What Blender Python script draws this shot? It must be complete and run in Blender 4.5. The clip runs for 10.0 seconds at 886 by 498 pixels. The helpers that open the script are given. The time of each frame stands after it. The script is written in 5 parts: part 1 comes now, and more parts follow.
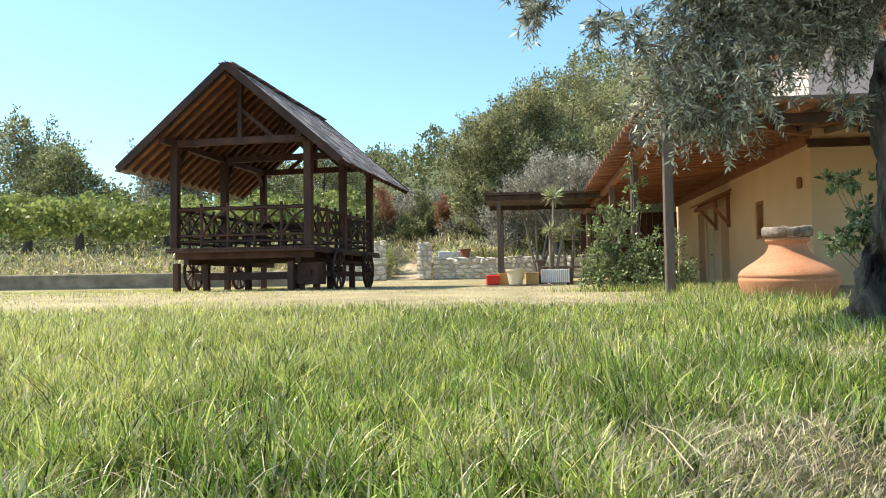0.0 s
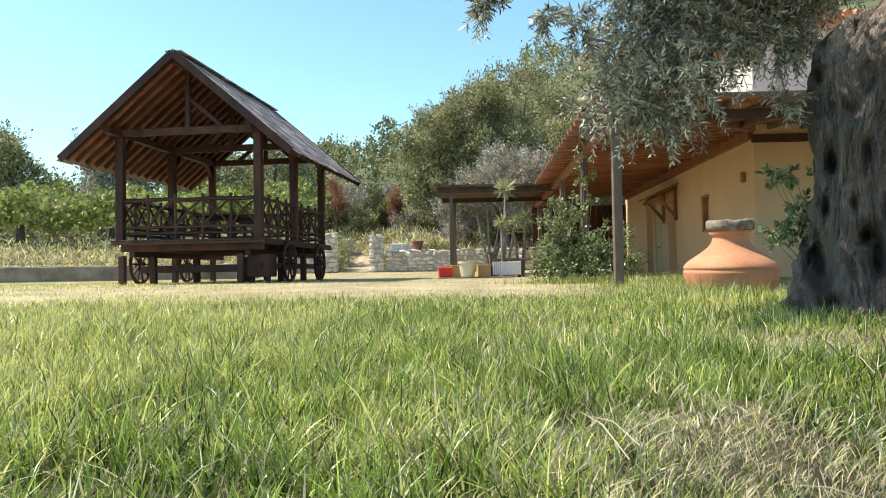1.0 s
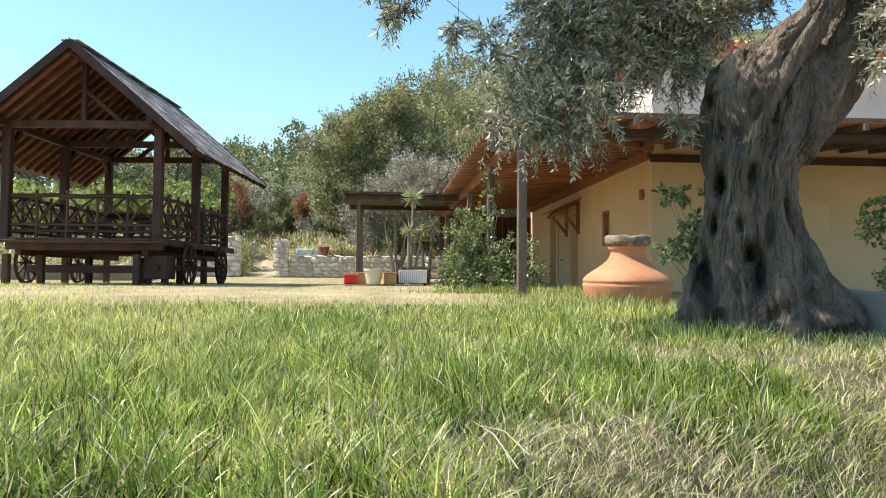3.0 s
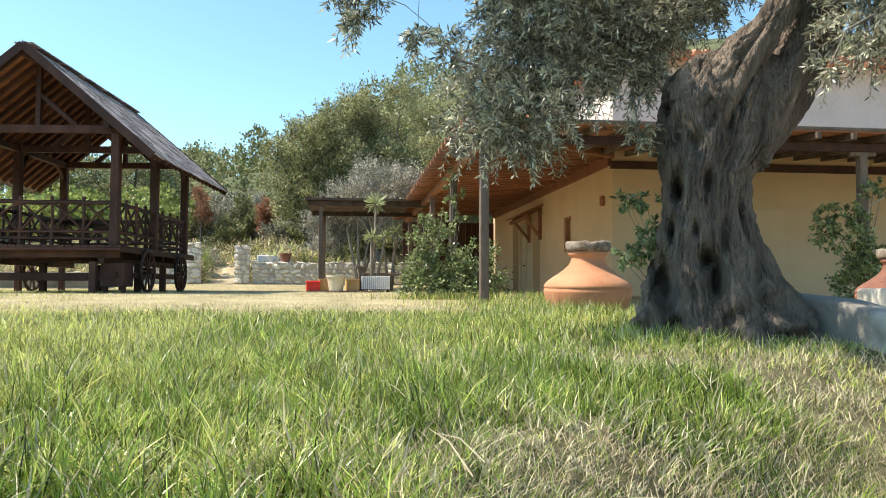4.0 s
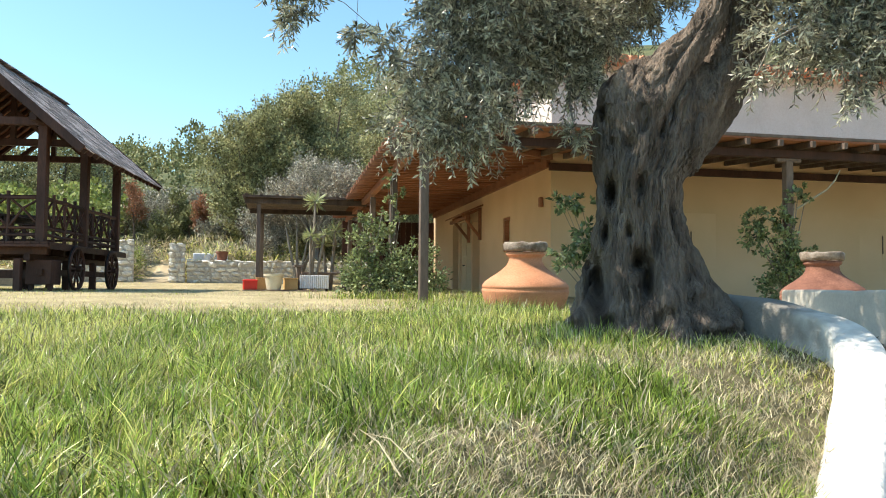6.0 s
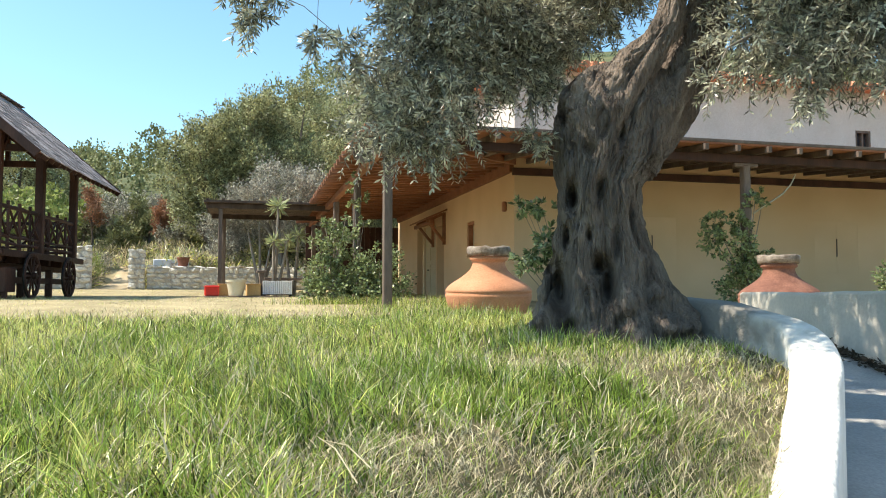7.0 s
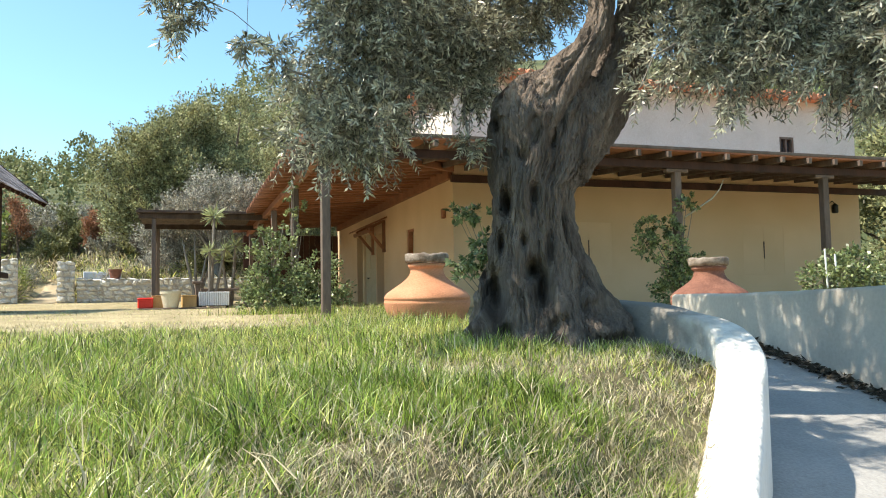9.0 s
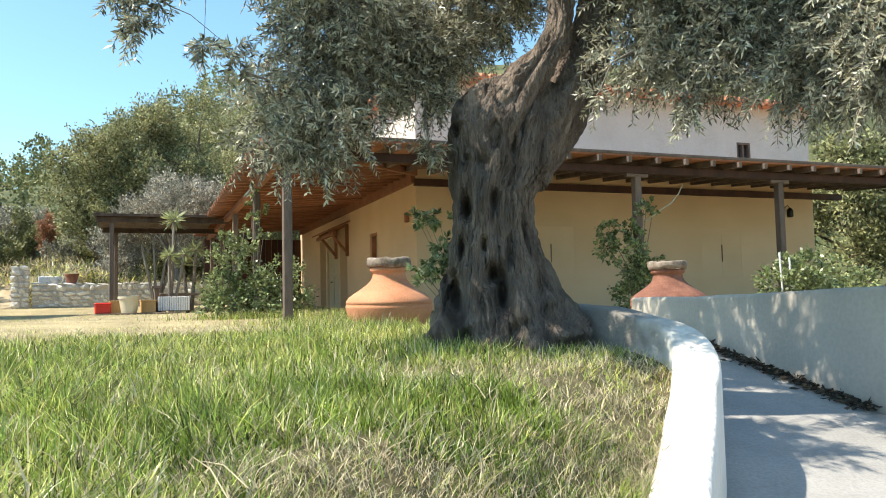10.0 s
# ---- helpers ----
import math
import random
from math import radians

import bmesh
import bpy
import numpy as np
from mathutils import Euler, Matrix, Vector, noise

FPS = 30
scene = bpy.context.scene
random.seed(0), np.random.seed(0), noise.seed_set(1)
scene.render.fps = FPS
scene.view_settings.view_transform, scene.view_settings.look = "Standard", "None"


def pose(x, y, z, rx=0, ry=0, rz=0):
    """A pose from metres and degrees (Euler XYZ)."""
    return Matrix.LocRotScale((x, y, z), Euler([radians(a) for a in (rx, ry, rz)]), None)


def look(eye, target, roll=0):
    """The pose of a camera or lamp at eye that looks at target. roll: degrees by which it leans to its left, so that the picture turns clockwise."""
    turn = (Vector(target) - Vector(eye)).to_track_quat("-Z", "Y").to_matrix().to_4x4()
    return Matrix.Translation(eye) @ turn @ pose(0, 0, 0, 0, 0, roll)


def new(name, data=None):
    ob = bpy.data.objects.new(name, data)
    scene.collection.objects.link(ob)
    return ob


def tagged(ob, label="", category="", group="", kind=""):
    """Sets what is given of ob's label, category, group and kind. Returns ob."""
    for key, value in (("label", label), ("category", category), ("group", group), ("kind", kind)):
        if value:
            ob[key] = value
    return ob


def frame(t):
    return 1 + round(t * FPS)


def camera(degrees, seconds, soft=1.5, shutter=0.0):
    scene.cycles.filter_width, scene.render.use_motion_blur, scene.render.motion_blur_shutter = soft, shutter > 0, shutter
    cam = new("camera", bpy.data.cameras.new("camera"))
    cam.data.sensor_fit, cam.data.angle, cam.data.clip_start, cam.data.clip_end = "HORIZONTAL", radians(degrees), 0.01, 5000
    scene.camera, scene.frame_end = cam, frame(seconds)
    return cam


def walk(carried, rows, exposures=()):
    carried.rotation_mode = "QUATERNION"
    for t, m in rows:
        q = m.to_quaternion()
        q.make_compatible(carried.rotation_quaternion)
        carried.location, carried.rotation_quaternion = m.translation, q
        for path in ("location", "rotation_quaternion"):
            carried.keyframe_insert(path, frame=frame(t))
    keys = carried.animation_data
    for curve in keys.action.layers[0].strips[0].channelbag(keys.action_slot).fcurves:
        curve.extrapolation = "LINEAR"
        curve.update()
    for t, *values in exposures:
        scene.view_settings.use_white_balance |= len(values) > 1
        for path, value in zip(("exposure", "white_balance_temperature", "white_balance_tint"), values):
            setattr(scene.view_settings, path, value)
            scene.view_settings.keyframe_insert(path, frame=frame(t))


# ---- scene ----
cam = camera(59.48, 10.0, soft=1.0)
PATH = [
    (0, pose(0.000, 0.000, 0.350, 92.36, 0.87, 0.00)),
    (0.5, pose(0.011, -0.001, 0.351, 92.05, 0.90, -1.36)),
    (1, pose(0.021, -0.002, 0.352, 91.73, 0.95, -3.46)),
    (1.5, pose(0.025, 0.000, 0.354, 91.65, 0.71, -5.27)),
    (2, pose(0.026, 0.001, 0.354, 91.90, 0.02, -7.22)),
    (2.5, pose(0.031, -0.001, 0.353, 92.06, -0.37, -8.85)),
    (4, pose(0.057, 0.000, 0.356, 92.74, -0.19, -13.03)),
    (4.5, pose(0.061, 0.000, 0.356, 92.81, -0.12, -14.11)),
    (5, pose(0.064, 0.002, 0.356, 92.78, -0.30, -15.20)),
    (6.5, pose(0.083, -0.006, 0.357, 92.85, -0.31, -18.67)),
    (7, pose(0.091, -0.006, 0.357, 93.09, -0.06, -20.00)),
    (7.5, pose(0.099, -0.008, 0.354, 93.28, 0.09, -21.15)),
    (8, pose(0.106, -0.011, 0.355, 93.43, 0.47, -22.22)),
    (8.5, pose(0.112, -0.014, 0.355, 93.53, 0.77, -23.20)),
    (9, pose(0.121, -0.018, 0.354, 93.60, 1.02, -24.28)),
    (9.5, pose(0.132, -0.027, 0.357, 93.67, 1.27, -25.33)),
    (10, pose(0.139, -0.033, 0.359, 93.81, 1.25, -26.90)),
]
walk(cam, PATH, [(0.0, 0.87), (2.5, 0.91), (6.5, 0.93), (10.0, 0.99)])

# world and sun: late morning, sun high on the left and a little ahead
SUN_TO = Vector((-0.78, 0.16, 1.02)).normalized()
world = bpy.data.worlds.new("sky")
scene.world = world
world.use_nodes = True
wn = world.node_tree.nodes
wn.clear()
sky = wn.new("ShaderNodeTexSky")
sky.sky_type = "NISHITA"
sky.sun_disc = False
sky.sun_elevation = math.asin(SUN_TO.z)
sky.sun_rotation = math.atan2(SUN_TO.x, SUN_TO.y)
sky.air_density, sky.dust_density, sky.ozone_density = 1.0, 0.6, 1.6
bg = wn.new("ShaderNodeBackground")
bg.inputs["Strength"].default_value = 0.14
wo = wn.new("ShaderNodeOutputWorld")
tint = wn.new("ShaderNodeMix")
tint.data_type, tint.blend_type = "RGBA", "MULTIPLY"
tint.inputs["Factor"].default_value = 1.0
tint.inputs["B"].default_value = (0.84, 1.045, 1.0, 1)
world.node_tree.links.new(sky.outputs[0], tint.inputs["A"])
world.node_tree.links.new(tint.outputs["Result"], bg.inputs[0])
world.node_tree.links.new(bg.outputs[0], wo.inputs[0])
sun = new("sun", bpy.data.lights.new("sun", "SUN"))
sun.data.energy, sun.data.angle, sun.data.color = 4.2, radians(0.55), (1.0, 0.915, 0.77)
sun.matrix_world = look(SUN_TO * 50, (0, 0, 0))


# ---- materials ----
def mat(name, c1, c2, scale=4.0, rough=0.8, bump=0.2, fine=60.0, metal=0.0, spec=0.3, stretch=(1, 1, 1), island=0.0,
        through_leaf=0.0, c3=None, obj_random=0.0, bump_dist=0.01, grain=0.45):
    """A surface with two scales of variation: broad patches from c1 to c2, fine grain and relief."""
    m = bpy.data.materials.new(name)
    m.use_nodes = True
    t = m.node_tree
    nd, ln = t.nodes, t.links.new
    p = nd["Principled BSDF"]
    p.inputs["Roughness"].default_value = rough
    p.inputs["Metallic"].default_value = metal
    p.inputs["Specular IOR Level"].default_value = spec
    co = nd.new("ShaderNodeTexCoord")
    mp = nd.new("ShaderNodeMapping")
    mp.inputs["Scale"].default_value = stretch
    ln(co.outputs["Object"], mp.inputs[0])
    n1 = nd.new("ShaderNodeTexNoise")
    n1.inputs["Scale"].default_value, n1.inputs["Detail"].default_value = scale, 5
    ln(mp.outputs[0], n1.inputs["Vector"])
    n2 = nd.new("ShaderNodeTexNoise")
    n2.inputs["Scale"].default_value, n2.inputs["Detail"].default_value = fine, 4
    ln(mp.outputs[0], n2.inputs["Vector"])
    r1 = nd.new("ShaderNodeValToRGB")
    e = r1.color_ramp.elements
    e[0].position, e[1].position = 0.32, 0.68
    e[0].color, e[1].color = (*c1, 1), (*c2, 1)
    if c3:
        x = e.new(0.8)
        x.color = (*c3, 1)
    ln(n1.outputs["Fac"], r1.inputs[0])
    mx = nd.new("ShaderNodeMix")
    mx.data_type, mx.blend_type = "RGBA", "OVERLAY"
    mx.inputs["Factor"].default_value = grain
    ln(r1.outputs[0], mx.inputs["A"])
    ln(n2.outputs["Fac"], mx.inputs["B"])
    out = mx.outputs["Result"]
    if island or obj_random:
        hs = nd.new("ShaderNodeHueSaturation")
        if island:
            g = nd.new("ShaderNodeNewGeometry")
            src = g.outputs["Random Per Island"]
        else:
            g = nd.new("ShaderNodeObjectInfo")
            src = g.outputs["Random"]
        amt = island or obj_random
        mr = nd.new("ShaderNodeMapRange")
        mr.inputs["To Min"].default_value, mr.inputs["To Max"].default_value = 1 - amt, 1 + amt
        ln(src, mr.inputs["Value"])
        ln(mr.outputs[0], hs.inputs["Value"])
        ln(out, hs.inputs["Color"])
        out = hs.outputs[0]
    ln(out, p.inputs["Base Color"])
    if bump:
        b = nd.new("ShaderNodeBump")
        b.inputs["Strength"].default_value, b.inputs["Distance"].default_value = bump, bump_dist
        ln(n2.outputs["Fac"], b.inputs["Height"])
        ln(b.outputs[0], p.inputs["Normal"])
    if through_leaf:
        tr = nd.new("ShaderNodeBsdfTranslucent")
        ln(out, tr.inputs["Color"])
        ms = nd.new("ShaderNodeMixShader")
        ms.inputs[0].default_value = through_leaf
        ln(p.outputs[0], ms.inputs[1])
        ln(tr.outputs[0], ms.inputs[2])
        ln(ms.outputs[0], nd["Material Output"].inputs["Surface"])
    return m


M_GROUND = mat("dry_lawn_soil", (0.29, 0.235, 0.125), (0.46, 0.375, 0.21), 1.3, 0.95, 0.8, 22, c3=(0.27, 0.26, 0.12))
M_THATCH = mat("lawn_thatch", (0.07, 0.062, 0.028), (0.15, 0.125, 0.065), 6, 0.95, 0.6, 50, c3=(0.26, 0.21, 0.12))
M_HILL = mat("hill_scrub", (0.06, 0.075, 0.028), (0.13, 0.13, 0.055), 0.25, 0.95, 0.5, 5, c3=(0.20, 0.17, 0.09))
M_GREEN = mat("grass_green", (0.115, 0.18, 0.028), (0.33, 0.41, 0.082), 3.5, 0.34, 0, 9, island=0.9, through_leaf=0.38, spec=0.45)
M_LIME = mat("grass_yellow_green", (0.46, 0.49, 0.12), (0.67, 0.62, 0.22), 3.5, 0.34, 0, 9, island=0.8, through_leaf=0.36, spec=0.45)
M_STRAW = mat("grass_straw", (0.46, 0.39, 0.245), (0.67, 0.58, 0.40), 1.2, 0.5, 0, 9, island=0.55, through_leaf=0.25)
M_DARKWOOD = mat("dark_stained_wood", (0.038, 0.016, 0.011), (0.085, 0.037, 0.025), 3, 0.6, 0.5, 40, stretch=(1, 1, 0.25), obj_random=0.25)
M_BROWN = mat("brown_roof_wood", (0.23, 0.098, 0.05), (0.34, 0.15, 0.08), 2.5, 0.6, 0.4, 35, stretch=(0.3, 1, 1), obj_random=0.2)
M_GREYWOOD = mat("weathered_post_wood", (0.10, 0.072, 0.055), (0.17, 0.125, 0.10), 4, 0.75, 0.5, 40, stretch=(1, 1, 0.2), obj_random=0.2)
M_OLDTIMBER = mat("dark_weathered_timber", (0.055, 0.036, 0.028), (0.11, 0.078, 0.06), 4, 0.75, 0.5, 40, stretch=(1, 1, 0.2), obj_random=0.25)
M_SHINGLE = mat("weathered_shingles", (0.19, 0.145, 0.125), (0.43, 0.37, 0.345), 6, 0.8, 0.6, 50, obj_random=0.55)
M_WALL = mat("cream_plaster", (0.62, 0.435, 0.265), (0.70, 0.505, 0.325), 0.8, 0.9, 0.2, 60, grain=0.18)
M_WHITEWALL = mat("white_plaster", (0.55, 0.505, 0.455), (0.62, 0.57, 0.52), 1.5, 0.9, 0.4, 70, c3=(0.49, 0.46, 0.415))
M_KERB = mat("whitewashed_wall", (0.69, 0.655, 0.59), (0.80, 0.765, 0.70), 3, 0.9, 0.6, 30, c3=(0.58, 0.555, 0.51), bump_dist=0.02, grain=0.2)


def painted_shade(m, y0, y1, colour):
    """Tree shade put into a wall's colour: darkens it between y0 and y1, with a ragged edge."""
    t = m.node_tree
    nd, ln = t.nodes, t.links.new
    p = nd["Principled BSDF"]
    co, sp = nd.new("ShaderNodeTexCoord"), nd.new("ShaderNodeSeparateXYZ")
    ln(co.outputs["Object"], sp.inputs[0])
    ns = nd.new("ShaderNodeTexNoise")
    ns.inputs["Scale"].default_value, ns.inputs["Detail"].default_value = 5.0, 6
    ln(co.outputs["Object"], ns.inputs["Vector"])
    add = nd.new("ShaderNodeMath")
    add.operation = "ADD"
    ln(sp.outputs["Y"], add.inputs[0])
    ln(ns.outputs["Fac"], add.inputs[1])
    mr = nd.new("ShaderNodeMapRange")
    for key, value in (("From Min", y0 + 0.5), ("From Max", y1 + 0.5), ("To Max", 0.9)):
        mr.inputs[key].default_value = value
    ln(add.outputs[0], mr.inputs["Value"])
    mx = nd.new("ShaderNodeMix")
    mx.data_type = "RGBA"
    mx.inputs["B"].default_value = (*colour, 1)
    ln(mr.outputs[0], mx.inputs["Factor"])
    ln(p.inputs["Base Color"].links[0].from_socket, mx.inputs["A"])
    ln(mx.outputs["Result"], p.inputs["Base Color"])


# tree shade over the wall's far end, mixed into the whitewash colour
painted_shade(M_KERB, 3.0, 3.5, (0.20, 0.18, 0.155))
M_RAMPWALL = mat("grey_plaster", (0.43, 0.385, 0.325), (0.53, 0.475, 0.40), 1.4, 0.9, 0.3, 35, c3=(0.36, 0.335, 0.295), grain=0.15)
M_CONCRETE = mat("worn_ramp_concrete", (0.31, 0.30, 0.285), (0.43, 0.415, 0.395), 1.6, 0.85, 0.4, 55, c3=(0.25, 0.25, 0.25), grain=0.3)
# porch floor made extra pale to bounce sunlight onto side wall and soffit
M_PORCH = mat("pale_bounce_floor", (0.62, 0.56, 0.46), (0.72, 0.66, 0.56), 1.2, 0.85, 0.3, 40)
M_LOWWALL = mat("old_concrete_wall", (0.14, 0.12, 0.095), (0.29, 0.255, 0.20), 2.2, 0.95, 0.6, 25)
M_STONE = mat("pale_field_stone", (0.52, 0.48, 0.42), (0.74, 0.70, 0.63), 5, 0.9, 0.6, 30, obj_random=0.3)
M_MORTAR = mat("wall_mortar", (0.44, 0.40, 0.35), (0.56, 0.52, 0.46), 5, 0.95, 0.6, 30)
M_CLAY = mat("terracotta", (0.48, 0.20, 0.10), (0.60, 0.28, 0.15), 3, 0.75, 0.3, 60, c3=(0.55, 0.30, 0.19), stretch=(1, 1, 2.5))
M_CLAYRED = mat("dark_mottled_terracotta", (0.16, 0.068, 0.046), (0.28, 0.125, 0.082), 5, 0.85, 0.4, 50, c3=(0.40, 0.25, 0.18))
M_RIM = mat("lichen_rim", (0.16, 0.12, 0.09), (0.34, 0.28, 0.23), 14, 0.95, 0.8, 60, c3=(0.45, 0.42, 0.38))
M_BARK = mat("olive_bark", (0.09, 0.067, 0.053), (0.24, 0.19, 0.153), 9, 0.95, 1.0, 70, stretch=(1, 1, 0.2), c3=(0.36, 0.31, 0.26), bump_dist=0.05)
# worn limb wood, lighter than the bark so sunlight is in its colour
M_LITWOOD = mat("sunlit_worn_olive_wood", (0.11, 0.082, 0.064), (0.27, 0.21, 0.165), 10, 0.9, 1.0, 70, stretch=(1, 1, 0.25), c3=(0.42, 0.35, 0.28), bump_dist=0.04)
M_OLIVE = mat("olive_leaf", (0.22, 0.21, 0.135), (0.52, 0.50, 0.38), 9, 0.36, 0, 8, island=0.85, through_leaf=0.28, spec=0.6, c3=(0.85, 0.83, 0.74))
M_SHRUB = mat("shrub_leaf", (0.12, 0.16, 0.06), (0.31, 0.345, 0.155), 2, 0.36, 0, 8, island=0.65, through_leaf=0.25, spec=0.5)
M_VINE = mat("vine_leaf", (0.18, 0.225, 0.06), (0.36, 0.39, 0.13), 0.8, 0.5, 0, 8, island=0.5, through_leaf=0.35)
M_OAK = mat("oak_leaf", (0.20, 0.21, 0.10), (0.38, 0.365, 0.18), 1.1, 0.45, 0, 4, island=0.7, through_leaf=0.3)
M_FARLEAF = mat("hill_tree_leaf", (0.15, 0.165, 0.07), (0.34, 0.325, 0.15), 0.4, 0.6, 0, 2, island=0.5, through_leaf=0.2)
M_GREYTREE = mat("grey_olive_leaf", (0.26, 0.24, 0.18), (0.50, 0.47, 0.38), 1.4, 0.6, 0, 4, island=0.6, through_leaf=0.2)
M_RUST = mat("rust_leaf", (0.27, 0.12, 0.065), (0.40, 0.21, 0.12), 1, 0.6, 0, 5, island=0.4, through_leaf=0.3)
M_TILE = mat("roof_tile", (0.50, 0.20, 0.11), (0.62, 0.30, 0.18), 3, 0.8, 0.3, 40, obj_random=0.3)
M_IRON = mat("black_iron", (0.02, 0.018, 0.017), (0.045, 0.04, 0.036), 8, 0.5, 0.3, 50, metal=0.6)
M_DOOR = mat("beige_door_paint", (0.50, 0.40, 0.25), (0.57, 0.46, 0.30), 2, 0.6, 0.15, 60)
M_BROWNDOOR = mat("tan_door_wood", (0.30, 0.20, 0.11), (0.38, 0.26, 0.15), 3, 0.7, 0.3, 40, stretch=(1, 1, 0.2))
M_SHUTTER = mat("beige_shutter_paint", (0.62, 0.438, 0.268), (0.69, 0.50, 0.322), 1.0, 0.8, 0.15, 60, grain=0.18)
M_CREAMPOT = mat("cream_plastic", (0.62, 0.55, 0.40), (0.68, 0.61, 0.46), 3, 0.5, 0.1, 60)
M_RED = mat("red_plastic", (0.62, 0.03, 0.02), (0.70, 0.05, 0.03), 3, 0.4, 0.1, 60)
M_ORANGE = mat("ochre_box", (0.55, 0.33, 0.12), (0.62, 0.40, 0.17), 3, 0.7, 0.1, 60)
M_WHITE = mat("white_metal", (0.72, 0.72, 0.74), (0.8, 0.8, 0.8), 3, 0.45, 0.1, 60)
M_GLASS = mat("window_dark_glass", (0.03, 0.03, 0.035), (0.05, 0.05, 0.055), 2, 0.08, 0, 20, spec=0.6)
M_YUCCA = mat("yucca_leaf", (0.29, 0.33, 0.15), (0.46, 0.48, 0.26), 2, 0.4, 0, 8, island=0.3, through_leaf=0.3)
M_TWIG = mat("grey_twig", (0.20, 0.17, 0.14), (0.32, 0.28, 0.23), 6, 0.9, 0.4, 40)
M_DIRT = mat("leaf_litter_soil", (0.05, 0.04, 0.03), (0.10, 0.08, 0.055), 9, 1.0, 0.8, 50)


# ---- building helpers ----
def part(name, bm, material, parent=None, label="", smooth=False):
    """Links a bmesh as one mesh object, under a thing or a part if given."""
    me = bpy.data.meshes.new(name)
    if smooth:
        for f in bm.faces:
            f.smooth = True
    bm.to_mesh(me)
    bm.free()
    me.materials.append(material)
    ob = new(name, me)
    if parent:
        ob.parent = parent
    if label:
        tagged(ob, label)
    return ob


def empty(name, m, label, category, group="", kind=""):
    ob = new(name)
    ob.empty_display_size = 0.2
    ob.matrix_basis = m
    return tagged(ob, label, category, group, kind)


def box(bm, x0, x1, y0, y1, z0, z1, bevel=0.0):
    m = Matrix.LocRotScale(((x0 + x1) / 2, (y0 + y1) / 2, (z0 + z1) / 2), None, (x1 - x0, y1 - y0, z1 - z0))
    vs = bmesh.ops.create_cube(bm, size=1, matrix=m)["verts"]
    if bevel:
        es = list({e for v in vs for e in v.link_edges})
        bmesh.ops.bevel(bm, geom=es, offset=bevel, segments=1, affect="EDGES")
    return bm


def boxed(*a, bevel=0.0):
    return box(bmesh.new(), *a, bevel=bevel)


def beam(bm, a, b, w, h, bevel=0.006):
    """A squared timber from a to b, w wide and h deep."""
    a, b = Vector(a), Vector(b)
    d = b - a
    q = d.to_track_quat("Y", "Z")
    m = Matrix.Translation((a + b) / 2) @ q.to_matrix().to_4x4() @ Matrix.Diagonal((w, d.length, h, 1))
    vs = bmesh.ops.create_cube(bm, size=1, matrix=m)["verts"]
    if bevel:
        es = list({e for v in vs for e in v.link_edges})
        bmesh.ops.bevel(bm, geom=es, offset=bevel, segments=1, affect="EDGES")
    return bm


def beamed(a, b, w, h, bevel=0.006):
    return beam(bmesh.new(), a, b, w, h, bevel)


def tube(bm, pts, radii, sides=8, wob=0.0, cap=True):
    """A round limb through pts with a radius at each."""
    pts = [Vector(p) for p in pts]
    rings = []
    for i, p in enumerate(pts):
        d = (pts[min(i + 1, len(pts) - 1)] - pts[max(i - 1, 0)]).normalized()
        u = d.cross(Vector((0.31, 0.95, 0.1))).normalized()
        v = d.cross(u)
        ring = []
        for k in range(sides):
            an = 2 * math.pi * k / sides
            r = radii[i] * (1 + wob * noise.noise(p * 6 + Vector((math.cos(an), math.sin(an), 0)) * 1.3))
            ring.append(bm.verts.new(p + (u * math.cos(an) + v * math.sin(an)) * r))
        rings.append(ring)
    for r0, r1 in zip(rings, rings[1:]):
        for k in range(sides):
            bm.faces.new((r0[k], r0[(k + 1) % sides], r1[(k + 1) % sides], r1[k]))
    if cap:
        bm.faces.new(rings[0][::-1])
        bm.faces.new(rings[-1])
    return bm


def lathe(bm, profile, sides=40):
    """A turned body from (radius, height) pairs, closed at radius 0."""
    rings = []
    for r, z in profile:
        if r < 1e-5:
            rings.append([bm.verts.new((0, 0, z))])
        else:
            rings.append([bm.verts.new((r * math.cos(2 * math.pi * k / sides), r * math.sin(2 * math.pi * k / sides), z)) for k in range(sides)])
    for a, b in zip(rings, rings[1:]):
        for k in range(sides):
            j = (k + 1) % sides
            if len(a) == 1:
                bm.faces.new((a[0], b[j], b[k]))
            elif len(b) == 1:
                bm.faces.new((a[k], a[j], b[0]))
            else:
                bm.faces.new((a[k], a[j], b[j], b[k]))
    bmesh.ops.recalc_face_normals(bm, faces=bm.faces)
    return bm


def mesh_arrays(name, verts, faces, material, parent=None, mats=None, mat_index=None, label=""):
    """One mesh object from numpy arrays: verts (n,3), faces (m,k)."""
    me = bpy.data.meshes.new(name)
    n, (m, k) = len(verts), faces.shape
    me.vertices.add(n)
    me.vertices.foreach_set("co", np.ascontiguousarray(verts, dtype=np.float32).ravel())
    me.loops.add(m * k)
    me.loops.foreach_set("vertex_index", np.ascontiguousarray(faces, dtype=np.int32).ravel())
    me.polygons.add(m)
    me.polygons.foreach_set("loop_start", np.arange(0, m * k, k, dtype=np.int32))
    for mm in (mats or [material]):
        me.materials.append(mm)
    if mat_index is not None:
        me.polygons.foreach_set("material_index", np.ascontiguousarray(mat_index, dtype=np.int32))
    me.update(calc_edges=True)
    ob = new(name, me)
    if parent:
        ob.parent = parent
    if label:
        tagged(ob, label)
    return ob


def unit(v):
    return v / np.maximum(np.linalg.norm(v, axis=-1, keepdims=True), 1e-9)


